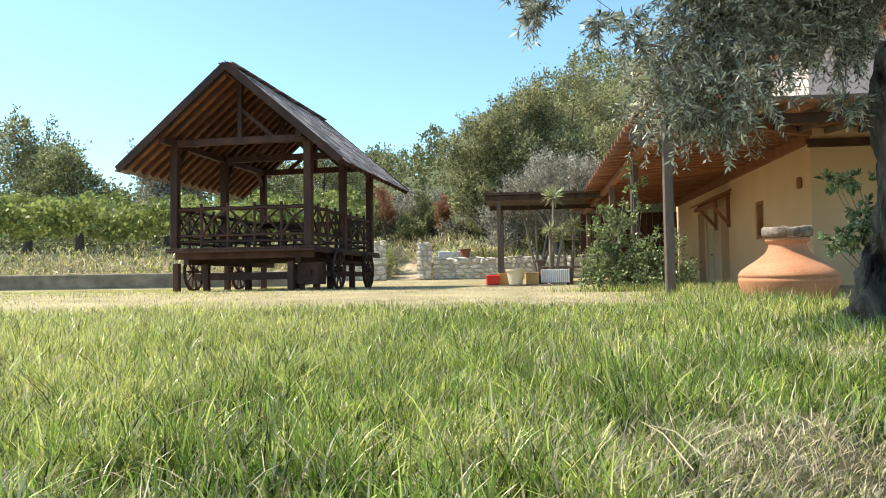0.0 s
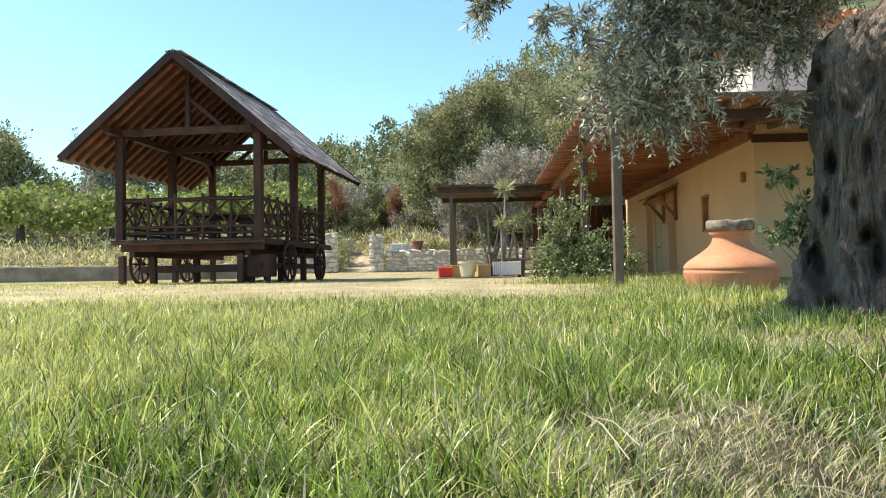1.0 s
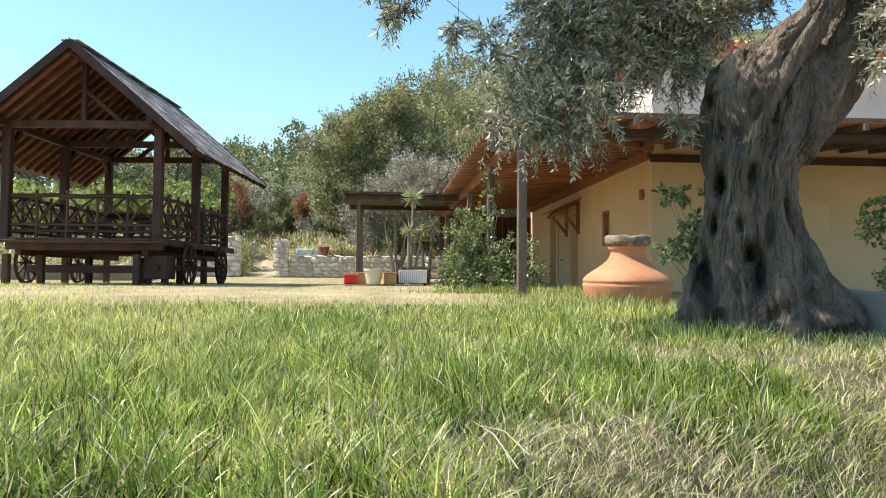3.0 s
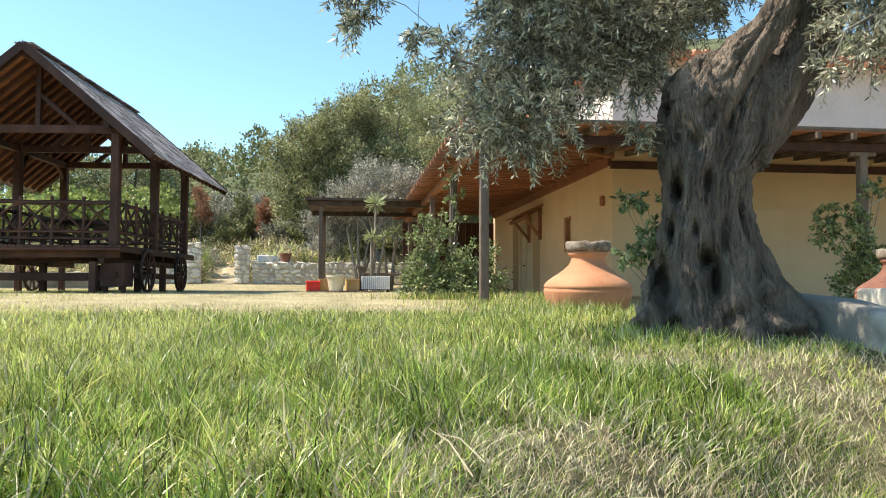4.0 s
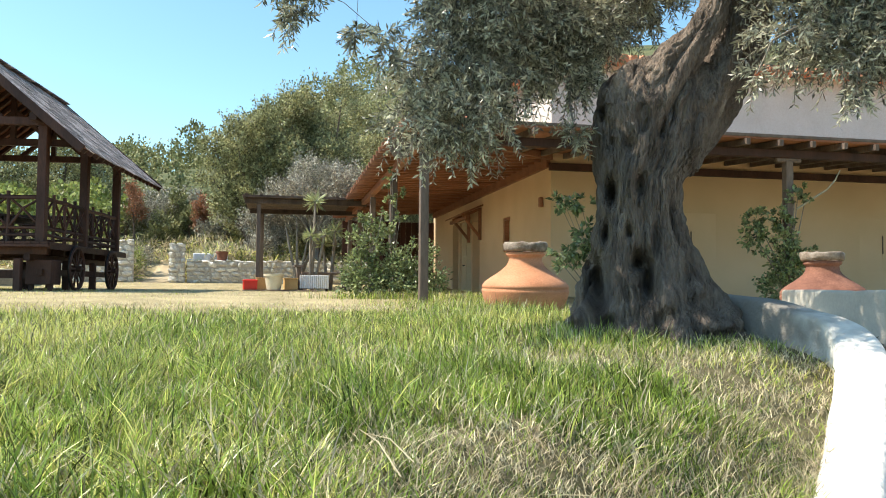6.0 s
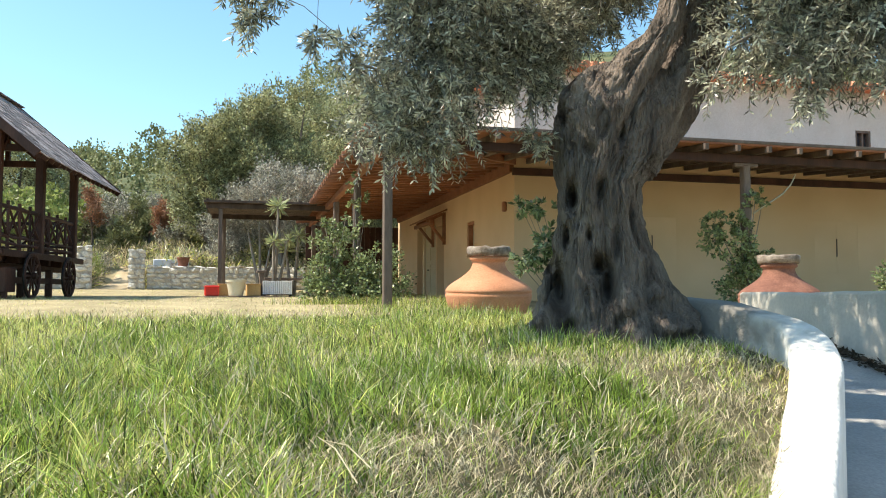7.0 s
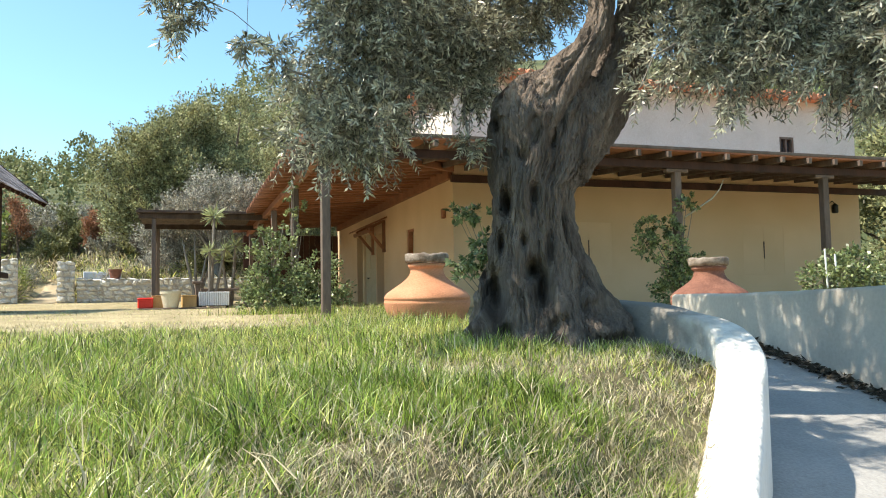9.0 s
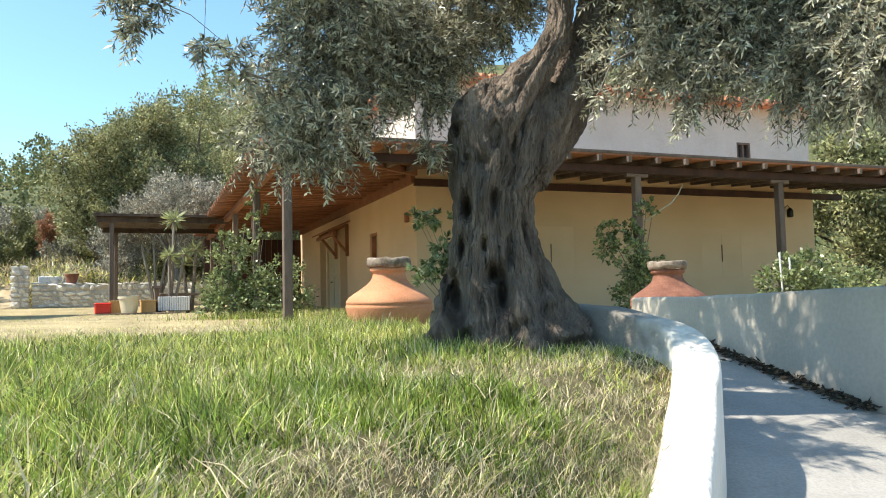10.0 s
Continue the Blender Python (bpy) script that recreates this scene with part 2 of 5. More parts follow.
def leaves(rng, pts, dirs, length, width, spread=0.7):
    """Pointed leaves (a folded diamond each) at pts, growing along dirs with some spread. Returns verts, faces."""
    n = len(pts)
    d = unit(dirs + rng.normal(0, spread, (n, 3)))
    s = unit(np.cross(d, rng.normal(0, 1, (n, 3))))
    L = length * rng.uniform(0.65, 1.25, (n, 1))
    W = width * rng.uniform(0.7, 1.25, (n, 1))
    nn = np.cross(d, s)
    v = np.stack([pts, pts + d * L * 0.5 + s * W * 0.5 + nn * W * 0.12, pts + d * L, pts + d * L * 0.5 - s * W * 0.5 + nn * W * 0.12], 1).reshape(-1, 3)
    f = np.arange(4 * n).reshape(n, 4)
    return v, f


def ball_points(rng, n, hollow=0.55):
    v = unit(rng.normal(0, 1, (n, 3)))
    r = hollow + (1 - hollow) * rng.uniform(0, 1, (n, 1)) ** 0.6
    return v * r, v


def join(chunks):
    vs, fs, off = [], [], 0
    for v, f in chunks:
        vs.append(v)
        fs.append(f + off)
        off += len(v)
    return np.concatenate(vs), np.concatenate(fs)


def smooth01(a, b, x):
    t = np.clip((x - a) / (b - a), 0, 1)
    return t * t * (3 - 2 * t)

# ---- ground: one sheet, with the lawn, the ramp cutting and the hill ----
KERB = [(0.9, -9.0, -0.62), (1.0, -3.0, -0.60), (1.05, -0.5, -0.54), (1.18, 0.7, -0.44), (1.50, 1.40, -0.335), (1.845, 1.778, -0.25), (2.22, 2.12, -0.15),
        (2.60, 2.47, -0.045), (2.93, 2.78, 0.075), (3.12, 3.06, 0.18), (3.165, 3.35, 0.245), (3.17, 3.8, 0.30), (3.13, 4.55, 0.345), (3.08, 4.75, 0.35)]


def spline(pts, n):
    """Catmull-Rom through pts, n steps a span."""
    out = []
    p = [np.array(q, float) for q in pts]
    p = [2 * p[0] - p[1]] + p + [2 * p[-1] - p[-2]]
    for i in range(1, len(p) - 2):
        for k in range(n):
            t = k / n
            a, b, c, d = p[i - 1], p[i], p[i + 1], p[i + 2]
            out.append(0.5 * (2 * b + (c - a) * t + (2 * a - 5 * b + 4 * c - d) * t * t + (3 * b - a - 3 * c + d) * t ** 3))
    out.append(p[-2])
    return np.array(out)


KERB_LINE = spline(KERB, 6)
RIGHT_WALL = spline([(4.8, -9.0, 0.38), (4.85, -2.0, 0.39), (4.88, 1.5, 0.395), (5.0, 3.2, 0.385), (5.36, 5.0, 0.35), (5.72, 6.35, 0.345)], 6)


def ramp_z(y):
    return np.clip(-0.07 + (y - 5.0) * 0.19, -1.05, 0.12)


def lawn_z(x, y):
    """Height of the ground that is not the ramp."""
    z = 0.10 * np.exp(-((x - 2.6) ** 2 + (y - 4.4) ** 2) / 1.6) + 0.05 * np.exp(-((x - 2.9) ** 2 + (y - 7.3) ** 2) / 3.0)
    kx = np.interp(y, KERB_LINE[:, 1], KERB_LINE[:, 0])
    kz = np.interp(y, KERB_LINE[:, 1], KERB_LINE[:, 2]) - 0.055 - 0.15 * smooth01(2.3, 3.1, y)
    near = smooth01(1.25 - 0.65 * smooth01(2.4, 3.2, y), 0.12, kx - x) * smooth01(4.7, 3.9, y)
    z = z * (1 - near) + near * np.minimum(z, kz)
    z = z + 0.17 * smooth01(8, 14, y)
    z = z + 0.03 * smooth01(12, 17, y)
    z = z + 0.20 * smooth01(20, 26.5, y) * smooth01(-4.6, -3.4, x)
    z = z + smooth01(24.4, 24.9, y) * 0.5 * smooth01(-3.4, -4.6, x)
    rise = smooth01(25.0, 40.0, y) * (y - 25.0)
    tilt = 0.085 + 0.10 * smooth01(-30, 10, x) + 0.05 * smooth01(0, 40, x)
    z = z + np.where(y > 25, np.minimum(rise, 75) * tilt, 0)
    z = z + 0.6 * smooth01(34, 60, y) * (np.sin(x * 0.13 + 1) + np.sin(y * 0.11 + x * 0.05))
    z = z + 8.0 * smooth01(3, 18, x) * smooth01(40, 75, y)
    z = z + 1.2 * smooth01(40, 58, y) * smooth01(-16, -5, x)
    # the hill comes down beside the house too
    z = z + smooth01(24, 70, x) * 9.0 * smooth01(0, 40, y)
    return z


def kerb_x(y):
    return np.interp(y, KERB_LINE[:, 1], KERB_LINE[:, 0])


def ground_z(x, y):
    z = lawn_z(x, y)
    inside = (x > kerb_x(y)) & (y < 5.0)
    wall_x = np.interp(y, RIGHT_WALL[:, 1], RIGHT_WALL[:, 0])
    past = (x > wall_x) & (y < 7.0)
    z = np.where(inside & ~past, ramp_z(y) - 0.06, z)
    z = np.where(past, 0.22 + 0.0 * x, z)
    return z


def grid_axis(lo, hi, fine_lo, fine_hi, step, grow=1.13):
    a = list(np.arange(fine_lo, fine_hi, step))
    s, v = step, a[-1]
    while v < hi:
        s *= grow
        v += s
        a.append(v)
    s, v, pre = step, a[0], []
    while v > lo:
        s *= grow
        v -= s
        pre.append(v)
    return np.array(pre[::-1] + a)


gx = grid_axis(-170, 170, -1.0, 6.6, 0.085, 1.07)
gy = grid_axis(-60, 190, -0.5, 7.4, 0.085, 1.06)
GX, GY = np.meshgrid(gx, gy)
GZ = ground_z(GX, GY)
idx = np.arange(GX.size).reshape(GX.shape)
quads = np.stack([idx[:-1, :-1], idx[:-1, 1:], idx[1:, 1:], idx[1:, :-1]], -1).reshape(-1, 4)
cy, cx = GY[:-1, :-1].ravel(), GX[:-1, :-1].ravel()
ground = mesh_arrays("ground", np.stack([GX, GY, GZ], -1).reshape(-1, 3), quads, None, mats=[M_GROUND, M_HILL, M_THATCH], mat_index=np.where((cy > 33.5) | ((cx > 18) & (cy > 4)), 1, np.where((cy < 9.4) & (cx < 4.5), 2, 0)))
ground.data.polygons.foreach_set("use_smooth", np.ones(len(quads), dtype=bool))
tagged(ground, "dry lawn ground rising into a scrubby hill", "ground", kind="structure")


def ribbon_wall(name, line, thick, depth, material, label, round_top=0.03):
    """A wall of even thickness along a line of (x, y, top z), with eased top edges."""
    bm = bmesh.new()
    rings = []
    n = len(line)
    for i in range(n):
        d = line[min(i + 1, n - 1), :2] - line[max(i - 1, 0), :2]
        d = d / np.linalg.norm(d)
        s = np.array([d[1], -d[0]])
        x, y, z = line[i]
        wob = 0.012 * noise.noise(Vector((x * 2.3, y * 2.3, 3.0)))
        z += 0.012 * noise.noise(Vector((x * 3.1, y * 3.1, 9.0)))
        h = thick / 2 + wob
        ring = []
        for o, dz in ((-h, -depth), (-h, -round_top), (-h + round_top * 0.3, -round_top * 0.3), (-h + round_top, 0), (h - round_top, 0),
                      (h - round_top * 0.3, -round_top * 0.3), (h, -round_top), (h, -depth)):
            ring.append(bm.verts.new((x + s[0] * o, y + s[1] * o, z + dz)))
        rings.append(ring)
    for a, b in zip(rings, rings[1:]):
        for k in range(7):
            bm.faces.new((a[k], a[k + 1], b[k + 1], b[k]))
    bm.faces.new(rings[0])
    bm.faces.new(rings[-1][::-1])
    bmesh.ops.recalc_face_normals(bm, faces=bm.faces)
    ob = part(name, bm, material, smooth=True)
    return tagged(ob, label, "wall", kind="structure")


ribbon_wall("wall_lawn_edge", KERB_LINE, 0.20, 0.9, M_KERB, "low whitewashed wall with painted-in shade at its far end, curving along the lawn")
ribbon_wall("wall_ramp_side", RIGHT_WALL, 0.20, 1.5, M_RAMPWALL, "grey-white plastered retaining wall beside the concrete ramp")

# ramp slab between the two walls
bm = bmesh.new()
prev = None
for y in np.linspace(-9, 5.5, 60):
    xs = np.linspace(kerb_x(y), np.interp(y, RIGHT_WALL[:, 1], RIGHT_WALL[:, 0]), 8)
    row = [bm.verts.new((x, y, float(ramp_z(y)) + 0.01 * noise.noise(Vector((x * 1.5, y * 1.5, 0))))) for x in xs]
    if prev:
        for k in range(7):
            bm.faces.new((prev[k], prev[k + 1], row[k + 1], row[k]))
    prev = row
ex = bmesh.ops.extrude_face_region(bm, geom=bm.faces[:])
bmesh.ops.translate(bm, vec=(0, 0, -0.05), verts=[v for v in ex["geom"] if isinstance(v, bmesh.types.BMVert)])
bmesh.ops.recalc_face_normals(bm, faces=bm.faces)
tagged(part("ramp", bm, M_CONCRETE, smooth=True), "grey worn concrete ramp between white walls", "ramp", kind="structure")

# ---- house with its covered porch ----
HOUSE = pose(6.48, 13.53, 0.0, 0, 0, -6)
house = empty("house", HOUSE, "two-storey cream plastered house with a timber porch on two sides", "house")
W, D = 10.1, 11.8          # front length, side length
# walls with the openings cut through them
def pierced(u0, u1, z0, z1, holes, thick, place):
    """A wall slab in (u, depth, z) with rectangular holes (ua, ub, za, zb); place() turns it into x, y, z."""
    us = sorted({u0, u1, *(h[0] for h in holes), *(h[1] for h in holes)})
    zs = sorted({z0, z1, *(h[2] for h in holes), *(h[3] for h in holes)})
    solid = lambda i, j: 0 <= i < len(us) - 1 and 0 <= j < len(zs) - 1 and not any(
        h[0] <= us[i] < h[1] and h[2] <= zs[j] < h[3] for h in holes)
    bm = bmesh.new()
    vs = {}

    def v(i, d, j):
        if (i, d, j) not in vs:
            vs[i, d, j] = bm.verts.new(place(us[i], d * thick, zs[j]))
        return vs[i, d, j]
    for i in range(len(us) - 1):
        for j in range(len(zs) - 1):
            if not solid(i, j):
                continue
            for d in (0, 1):
                bm.faces.new((v(i, d, j), v(i + 1, d, j), v(i + 1, d, j + 1), v(i, d, j + 1)))
            for di, dj, e in ((-1, 0, ((i, j), (i, j + 1))), (1, 0, ((i + 1, j), (i + 1, j + 1))), (0, -1, ((i, j), (i + 1, j))), (0, 1, ((i, j + 1), (i + 1, j + 1)))):
                if not solid(i + di, j + dj):
                    (a, b), (c, d2) = e
                    bm.faces.new((v(a, 0, b), v(c, 0, d2), v(c, 1, d2), v(a, 1, b)))
    bmesh.ops.recalc_face_normals(bm, faces=bm.faces)
    return bm


side = lambda u, d, z: (d, u, z)
front = lambda u, d, z: (u, d, z)
part("side_wall", pierced(0.3, D, 0, 2.95, [(2.75, 3.35, 1.15, 1.95), (5.58, 6.38, 0, 2.1), (6.5, 8.0, 0, 2.2), (8.14, 8.93, 0, 2.2)], 0.3, side), M_WALL, house, "cream plaster side wall")
part("front_wall", pierced(0, W, 0, 2.95, [(2.38, 3.48, 0.75, 1.85), (6.77, 7.87, 0.75, 1.85)], 0.3, front), M_WALL, house, "cream plaster front wall")
part("end_wall", boxed(W - 0.3, W, 0.3, D, 0, 2.95), M_WALL, house)
part("back_wall", boxed(0, W, D, D + 0.3, 0, 2.95), M_WALL, house)
part("upper_front_wall", pierced(0.02, W - 0.02, 2.96, 4.72, [(7.9, 8.3, 3.3, 3.88)], 0.28, lambda u, d, z: (u, d + 0.02, z)), M_WHITEWALL, house, "whitewashed upper wall")
part("upper_side_wall", boxed(0.02, 0.3, 0.305, D, 2.96, 4.72), M_WHITEWALL, house, "whitewashed upper wall")
part("upper_end_wall", boxed(W - 0.32, W - 0.02, 0.305, D, 2.96, 4.72), M_WHITEWALL, house)
part("upper_back_wall", boxed(0.31, W - 0.33, D - 0.3, D, 2.96, 4.72), M_WHITEWALL, house)
w = part("window", boxed(7.9, 8.3, 0.12, 0.16, 3.3, 3.88), M_GLASS, house, "small upper window with brown frame")
bm = boxed(7.9, 7.95, 0.03, 0.12, 3.3, 3.88)
box(bm, 8.25, 8.3, 0.03, 0.12, 3.3, 3.88)
box(bm, 7.95, 8.25, 0.03, 0.12, 3.3, 3.35)
box(bm, 7.95, 8.25, 0.03, 0.12, 3.83, 3.88)
box(bm, 8.08, 8.12, 0.04, 0.12, 3.35, 3.83)
part("frame", bm, M_GREYWOOD, w)
# hipped roof body
bm = bmesh.new()
o = 0.35
z0, z1 = 4.73, 5.6
base = [bm.verts.new(p) for p in ((-o, -o, z0), (W + o, -o, z0), (W + o, D + o, z0), (-o, D + o, z0))]
ridge = [bm.verts.new(p) for p in ((W / 2, W / 2, z1), (W / 2, D - W / 2, z1))]
for f in ((base[0], base[1], ridge[0]), (base[1], base[2], ridge[1], ridge[0]), (base[2], base[3], ridge[1]), (base[3], base[0], ridge[0], ridge[1]), base[::-1]):
    bm.faces.new(f)
roof = part("roof", bm, M_TILE, house, "terracotta tiled hip roof")
# rounded eave tiles along the front and side edges
tb = tube(bmesh.new(), [(0, 0, 0), (0, 0.42, 0.11)], [0.085, 0.075], 8)
tile_me = bpy.data.meshes.new("tile")
tb.to_mesh(tile_me)
tb.free()
tile_me.materials.append(M_TILE)
for i in range(52):
    t_ob = new("tile", tile_me)
    t_ob.parent = roof
    t_ob.location = (-o + 0.1 + i * 0.2, -o - 0.06, z0 + 0.02)
for i in range(40):
    t_ob = new("tile", tile_me)
    t_ob.parent = roof
    t_ob.location, t_ob.rotation_euler = (-o - 0.06, -o + 0.1 + i * 0.2, z0 + 0.02), (0, 0, -math.pi / 2)
# porch floor slab
bm = boxed(-2.8, W + 0.9, -2.8, -0.005, -0.3, 0.07)
box(bm, -2.8, -0.005, 0, D, -0.3, 0.07)
part("porch_floor", bm, M_PORCH, house)

# porch roof: boards on rafters on beams on posts
EAVE, ZE, ZW = -3.4, 2.68, 2.93
bm = bmesh.new()


def roof_sheet(bm, corners, t=0.035):
    lo = [bm.verts.new(c) for c in corners]
    hi = [bm.verts.new((c[0], c[1], c[2] + t)) for c in corners]
    n = len(lo)
    bm.faces.new(lo[::-1])
    bm.faces.new(hi)
    for k in range(n):
        bm.faces.new((lo[k], lo[(k + 1) % n], hi[(k + 1) % n], hi[k]))


XR = W + 1.15
roof_sheet(bm, [(EAVE, EAVE, ZE), (XR, EAVE, ZE), (XR, -0.004, ZW), (-0.004, -0.004, ZW)])
part("porch_roof", bm, M_BROWN, house, "brown boarded porch roof")
bm = bmesh.new()
roof_sheet(bm, [(EAVE, EAVE, ZE), (-0.004, -0.004, ZW), (-0.004, D, ZW), (EAVE, D, ZE)])
part("porch_roof", bm, M_BROWN, house, "brown boarded porch roof")
rs = []
x = -3.2
slope = (ZW - ZE) / -EAVE
for i in range(32):
    x = -3.15 + 0.57 * i
    if x > XR - 0.05:
        break
    y1 = -0.02 if x > 0 else x * 1.0 - 0.02
    y0 = EAVE - 0.06
    zz = lambda q: ZE + (q - EAVE) * slope - 0.055
    if y1 - y0 > 0.3:
        part("rafter", beamed((x, y0, zz(y0)), (x, y1, zz(y1)), 0.07, 0.10), M_GREYWOOD, house)
for i in range(36):
    y = -3.0 + 0.42 * i
    if y > D:
        break
    x1 = -0.02 if y > 0 else y - 0.02
    x0 = EAVE - 0.08
    if x1 - x0 > 0.3:
        part("rafter", beamed((x0, y, zz(x0)), (x1, y, zz(x1)), 0.07, 0.10), M_BROWN, house)
part("hip_rafter", beamed((EAVE, EAVE, ZE - 0.07), (0, 0, ZW - 0.07), 0.09, 0.13), M_BROWN, house)
part("beam", beamed((-3.2, -3.0, 2.53), (XR - 0.1, -3.0, 2.53), 0.12, 0.13), M_DARKWOOD, house)
part("beam", beamed((-3.0, -2.93, 2.53), (-3.0, D, 2.53), 0.12, 0.13), M_BROWN, house)
part("wall_beam", beamed((-0.05, -0.05, 2.66), (XR - 0.3, -0.05, 2.66), 0.09, 0.14), M_DARKWOOD, house)
part("wall_beam", beamed((-0.05, 0.0, 2.76), (-0.05, D, 2.76), 0.09, 0.20), M_BROWN, house)
part("fascia", beamed((EAVE + 0.0, EAVE - 0.085, ZE + 0.035), (XR, EAVE - 0.085, ZE + 0.035), 0.025, 0.05), M_GREYWOOD, house)
for px, py in ((-3, -3), (-0.1, -3), (2.97, -3), (6.11, -3), (9.2, -3), (-3, 0.3), (-3, 3.9), (-3, 7.2), (-3, 10.5)):
    p = part("post", beamed((px, py, 0.02), (px, py, 2.42), 0.13, 0.13, 0.012), M_GREYWOOD, house)
    if py == -3:
        part("bracket", boxed(px - 0.22, px + 0.22, py - 0.05, py + 0.05, 2.40, 2.462, bevel=0.01), M_GREYWOOD, p)
# side door, dark doorway, small window
d = part("door", boxed(0.06, 0.11, 6.52, 7.98, 0.10, 2.19, bevel=0.004), M_DOOR, house, "beige painted side door")
for y0, y1 in ((6.56, 7.2), (7.3, 7.94)):
    for za, zb in ((0.3, 1.1), (1.2, 2.1)):
        part("door_panel", boxed(0.048, 0.06, y0 + 0.05, y1 - 0.05, za, zb, bevel=0.005), M_DOOR, d)
bm = bmesh.new()
tube(bm, [(0.06, 7.5, 0.95), (-0.01, 7.5, 0.95), (-0.015, 7.38, 0.93)], [0.012] * 3, 6)
part("door_handle", bm, M_IRON, d, "dark metal lever")
for a, b, top in ((5.58, 6.38, 2.1), (8.14, 8.93, 2.2)):
    dw = part("door", boxed(0.22, 0.27, a + 0.002, b - 0.002, 0.08, top - 0.004, bevel=0.004), M_BROWNDOOR, house, "brown plank door set deep in the wall")
    for k in range(4):
        ya = a + 0.03 + k * (b - a - 0.06) / 4
        part("plank", boxed(0.207, 0.22, ya + 0.006, ya + (b - a - 0.06) / 4 - 0.006, 0.1, top - 0.03, bevel=0.004), M_BROWNDOOR, dw)
w = part("window", boxed(0.14, 0.17, 2.75, 3.35, 1.15, 1.95), M_DOOR, house, "narrow side window with beige shutter")
bm = boxed(0.03, 0.13, 2.75, 2.81, 1.15, 1.95)
box(bm, 0.03, 0.13, 3.29, 3.35, 1.15, 1.95)
box(bm, 0.03, 0.13, 2.81, 3.29, 1.15, 1.21)
box(bm, 0.03, 0.13, 2.81, 3.29, 1.89, 1.95)
part("frame", bm, M_BROWN, w)
part("sill", boxed(-0.03, 0.08, 2.72, 3.38, 1.11, 1.148, bevel=0.006), M_WALL, w)
# little tiled canopy on struts beside the door
can = part("door_canopy", beamed((-0.42, 5.2, 2.13), (-0.42, 7.25, 2.13), 0.08, 0.09), M_BROWN, house, "small timber door canopy on struts")
for y in (5.42, 6.69):
    part("strut", beamed((-0.04, y, 1.64), (-0.42, y, 2.09), 0.07, 0.07), M_BROWN, can)
    part("wall_plate", beamed((-0.04, y, 1.56), (-0.04, y, 2.40), 0.08, 0.07), M_BROWN, can)
    part("rail", beamed((-0.08, y, 2.36), (-0.5, y, 2.16), 0.07, 0.07), M_BROWN, can)
bm = bmesh.new()
roof_sheet(bm, [(-0.58, 5.2, 2.175), (-0.004, 5.2, 2.44), (-0.004, 7.25, 2.44), (-0.58, 7.25, 2.175)], 0.04)
part("canopy_boards", bm, M_BROWN, can)
# closed shutters on the front, with their iron stays
for a in (2.38, 6.77):
    w = part("window", boxed(a, a + 1.1, 0.08, 0.10, 0.75, 1.85), M_SHUTTER, house, "closed beige shuttered window")
    for k in range(2):
        part("shutter", boxed(a + 0.0006 + k * 0.55, a + 0.5494 + k * 0.55, 0.0015, 0.08, 0.7506, 1.8494, bevel=0.0012), M_SHUTTER, w)
    part("shutter_stay", boxed(a + 0.54, a + 0.56, -0.02, 0.004, 1.10, 1.48, bevel=0.004), M_GREYWOOD, w, "weathered upright bar")
# wall lamp near the corner and a lantern further along
lamp = part("wall_lamp", boxed(-0.09, -0.003, 0.42, 0.52, 1.93, 2.13, bevel=0.02), M_BROWN, house, "small brown wall lamp")
lan = part("lantern", boxed(9.14, 9.26, -0.24, -0.12, 2.13, 2.29, bevel=0.02), M_IRON, house, "black iron wall lantern")
part("arm", tube(bmesh.new(), [(9.2, -0.004, 2.36), (9.2, -0.11, 2.42), (9.2, -0.18, 2.35), (9.2, -0.18, 2.28)], [0.01] * 4, 6), M_IRON, lan)
part("cap", lathe(bmesh.new(), [(0, 2.36), (0.025, 2.35), (0.085, 2.29), (0, 2.29)], 8), M_IRON, lan).location = (9.2, -0.18, 0)

# slatted pergola that leans on the porch end
perg = empty("pergola", HOUSE @ pose(0.18, 0, 0), "dark flat slatted pergola beside the porch", "pergola")
for px, py in ((-5.85, 6.15), (-5.85, 9.0)):
    part("post", beamed((px, py, 0.1), (px, py, 2.42), 0.10, 0.10, 0.012), M_GREYWOOD, perg)
for py in (6.15, 9.0):
    part("beam", beamed((-6.2, py, 2.49), (-3.1, py, 2.49), 0.1, 0.13), M_OLDTIMBER, perg)
for i in range(20):
    y = 5.92 + i * 0.18
    part("slat", boxed(-6.25, -3.45, y, y + 0.15, 2.56, 2.62, bevel=0.004), M_OLDTIMBER, perg)
for i in range(8):
    x = -6.2 + i * 0.38
    part("slat", boxed(x, x + 0.08, 5.9, 9.4, 2.625, 2.66), M_GREYWOOD, perg)

# ---- timber gazebo on a cart-like raised deck ----
GZ = pose(-2.80, 16.25, 0.02, 0, 0, -10.4)   # front right post; local x to the right, y to the back
gaz = empty("gazebo", GZ, "raised dark timber gazebo with shingled gable roof and branch railings", "gazebo")
GW, GD, DECK = 3.04, 4.7, 1.12
XA = -GW / 2
for px in (0, -GW):
    for py in (0, GD / 2, GD):
        part("post", beamed((px, py, 1.05), (px, py, 3.33), 0.17, 0.17, 0.015), M_DARKWOOD, gaz)
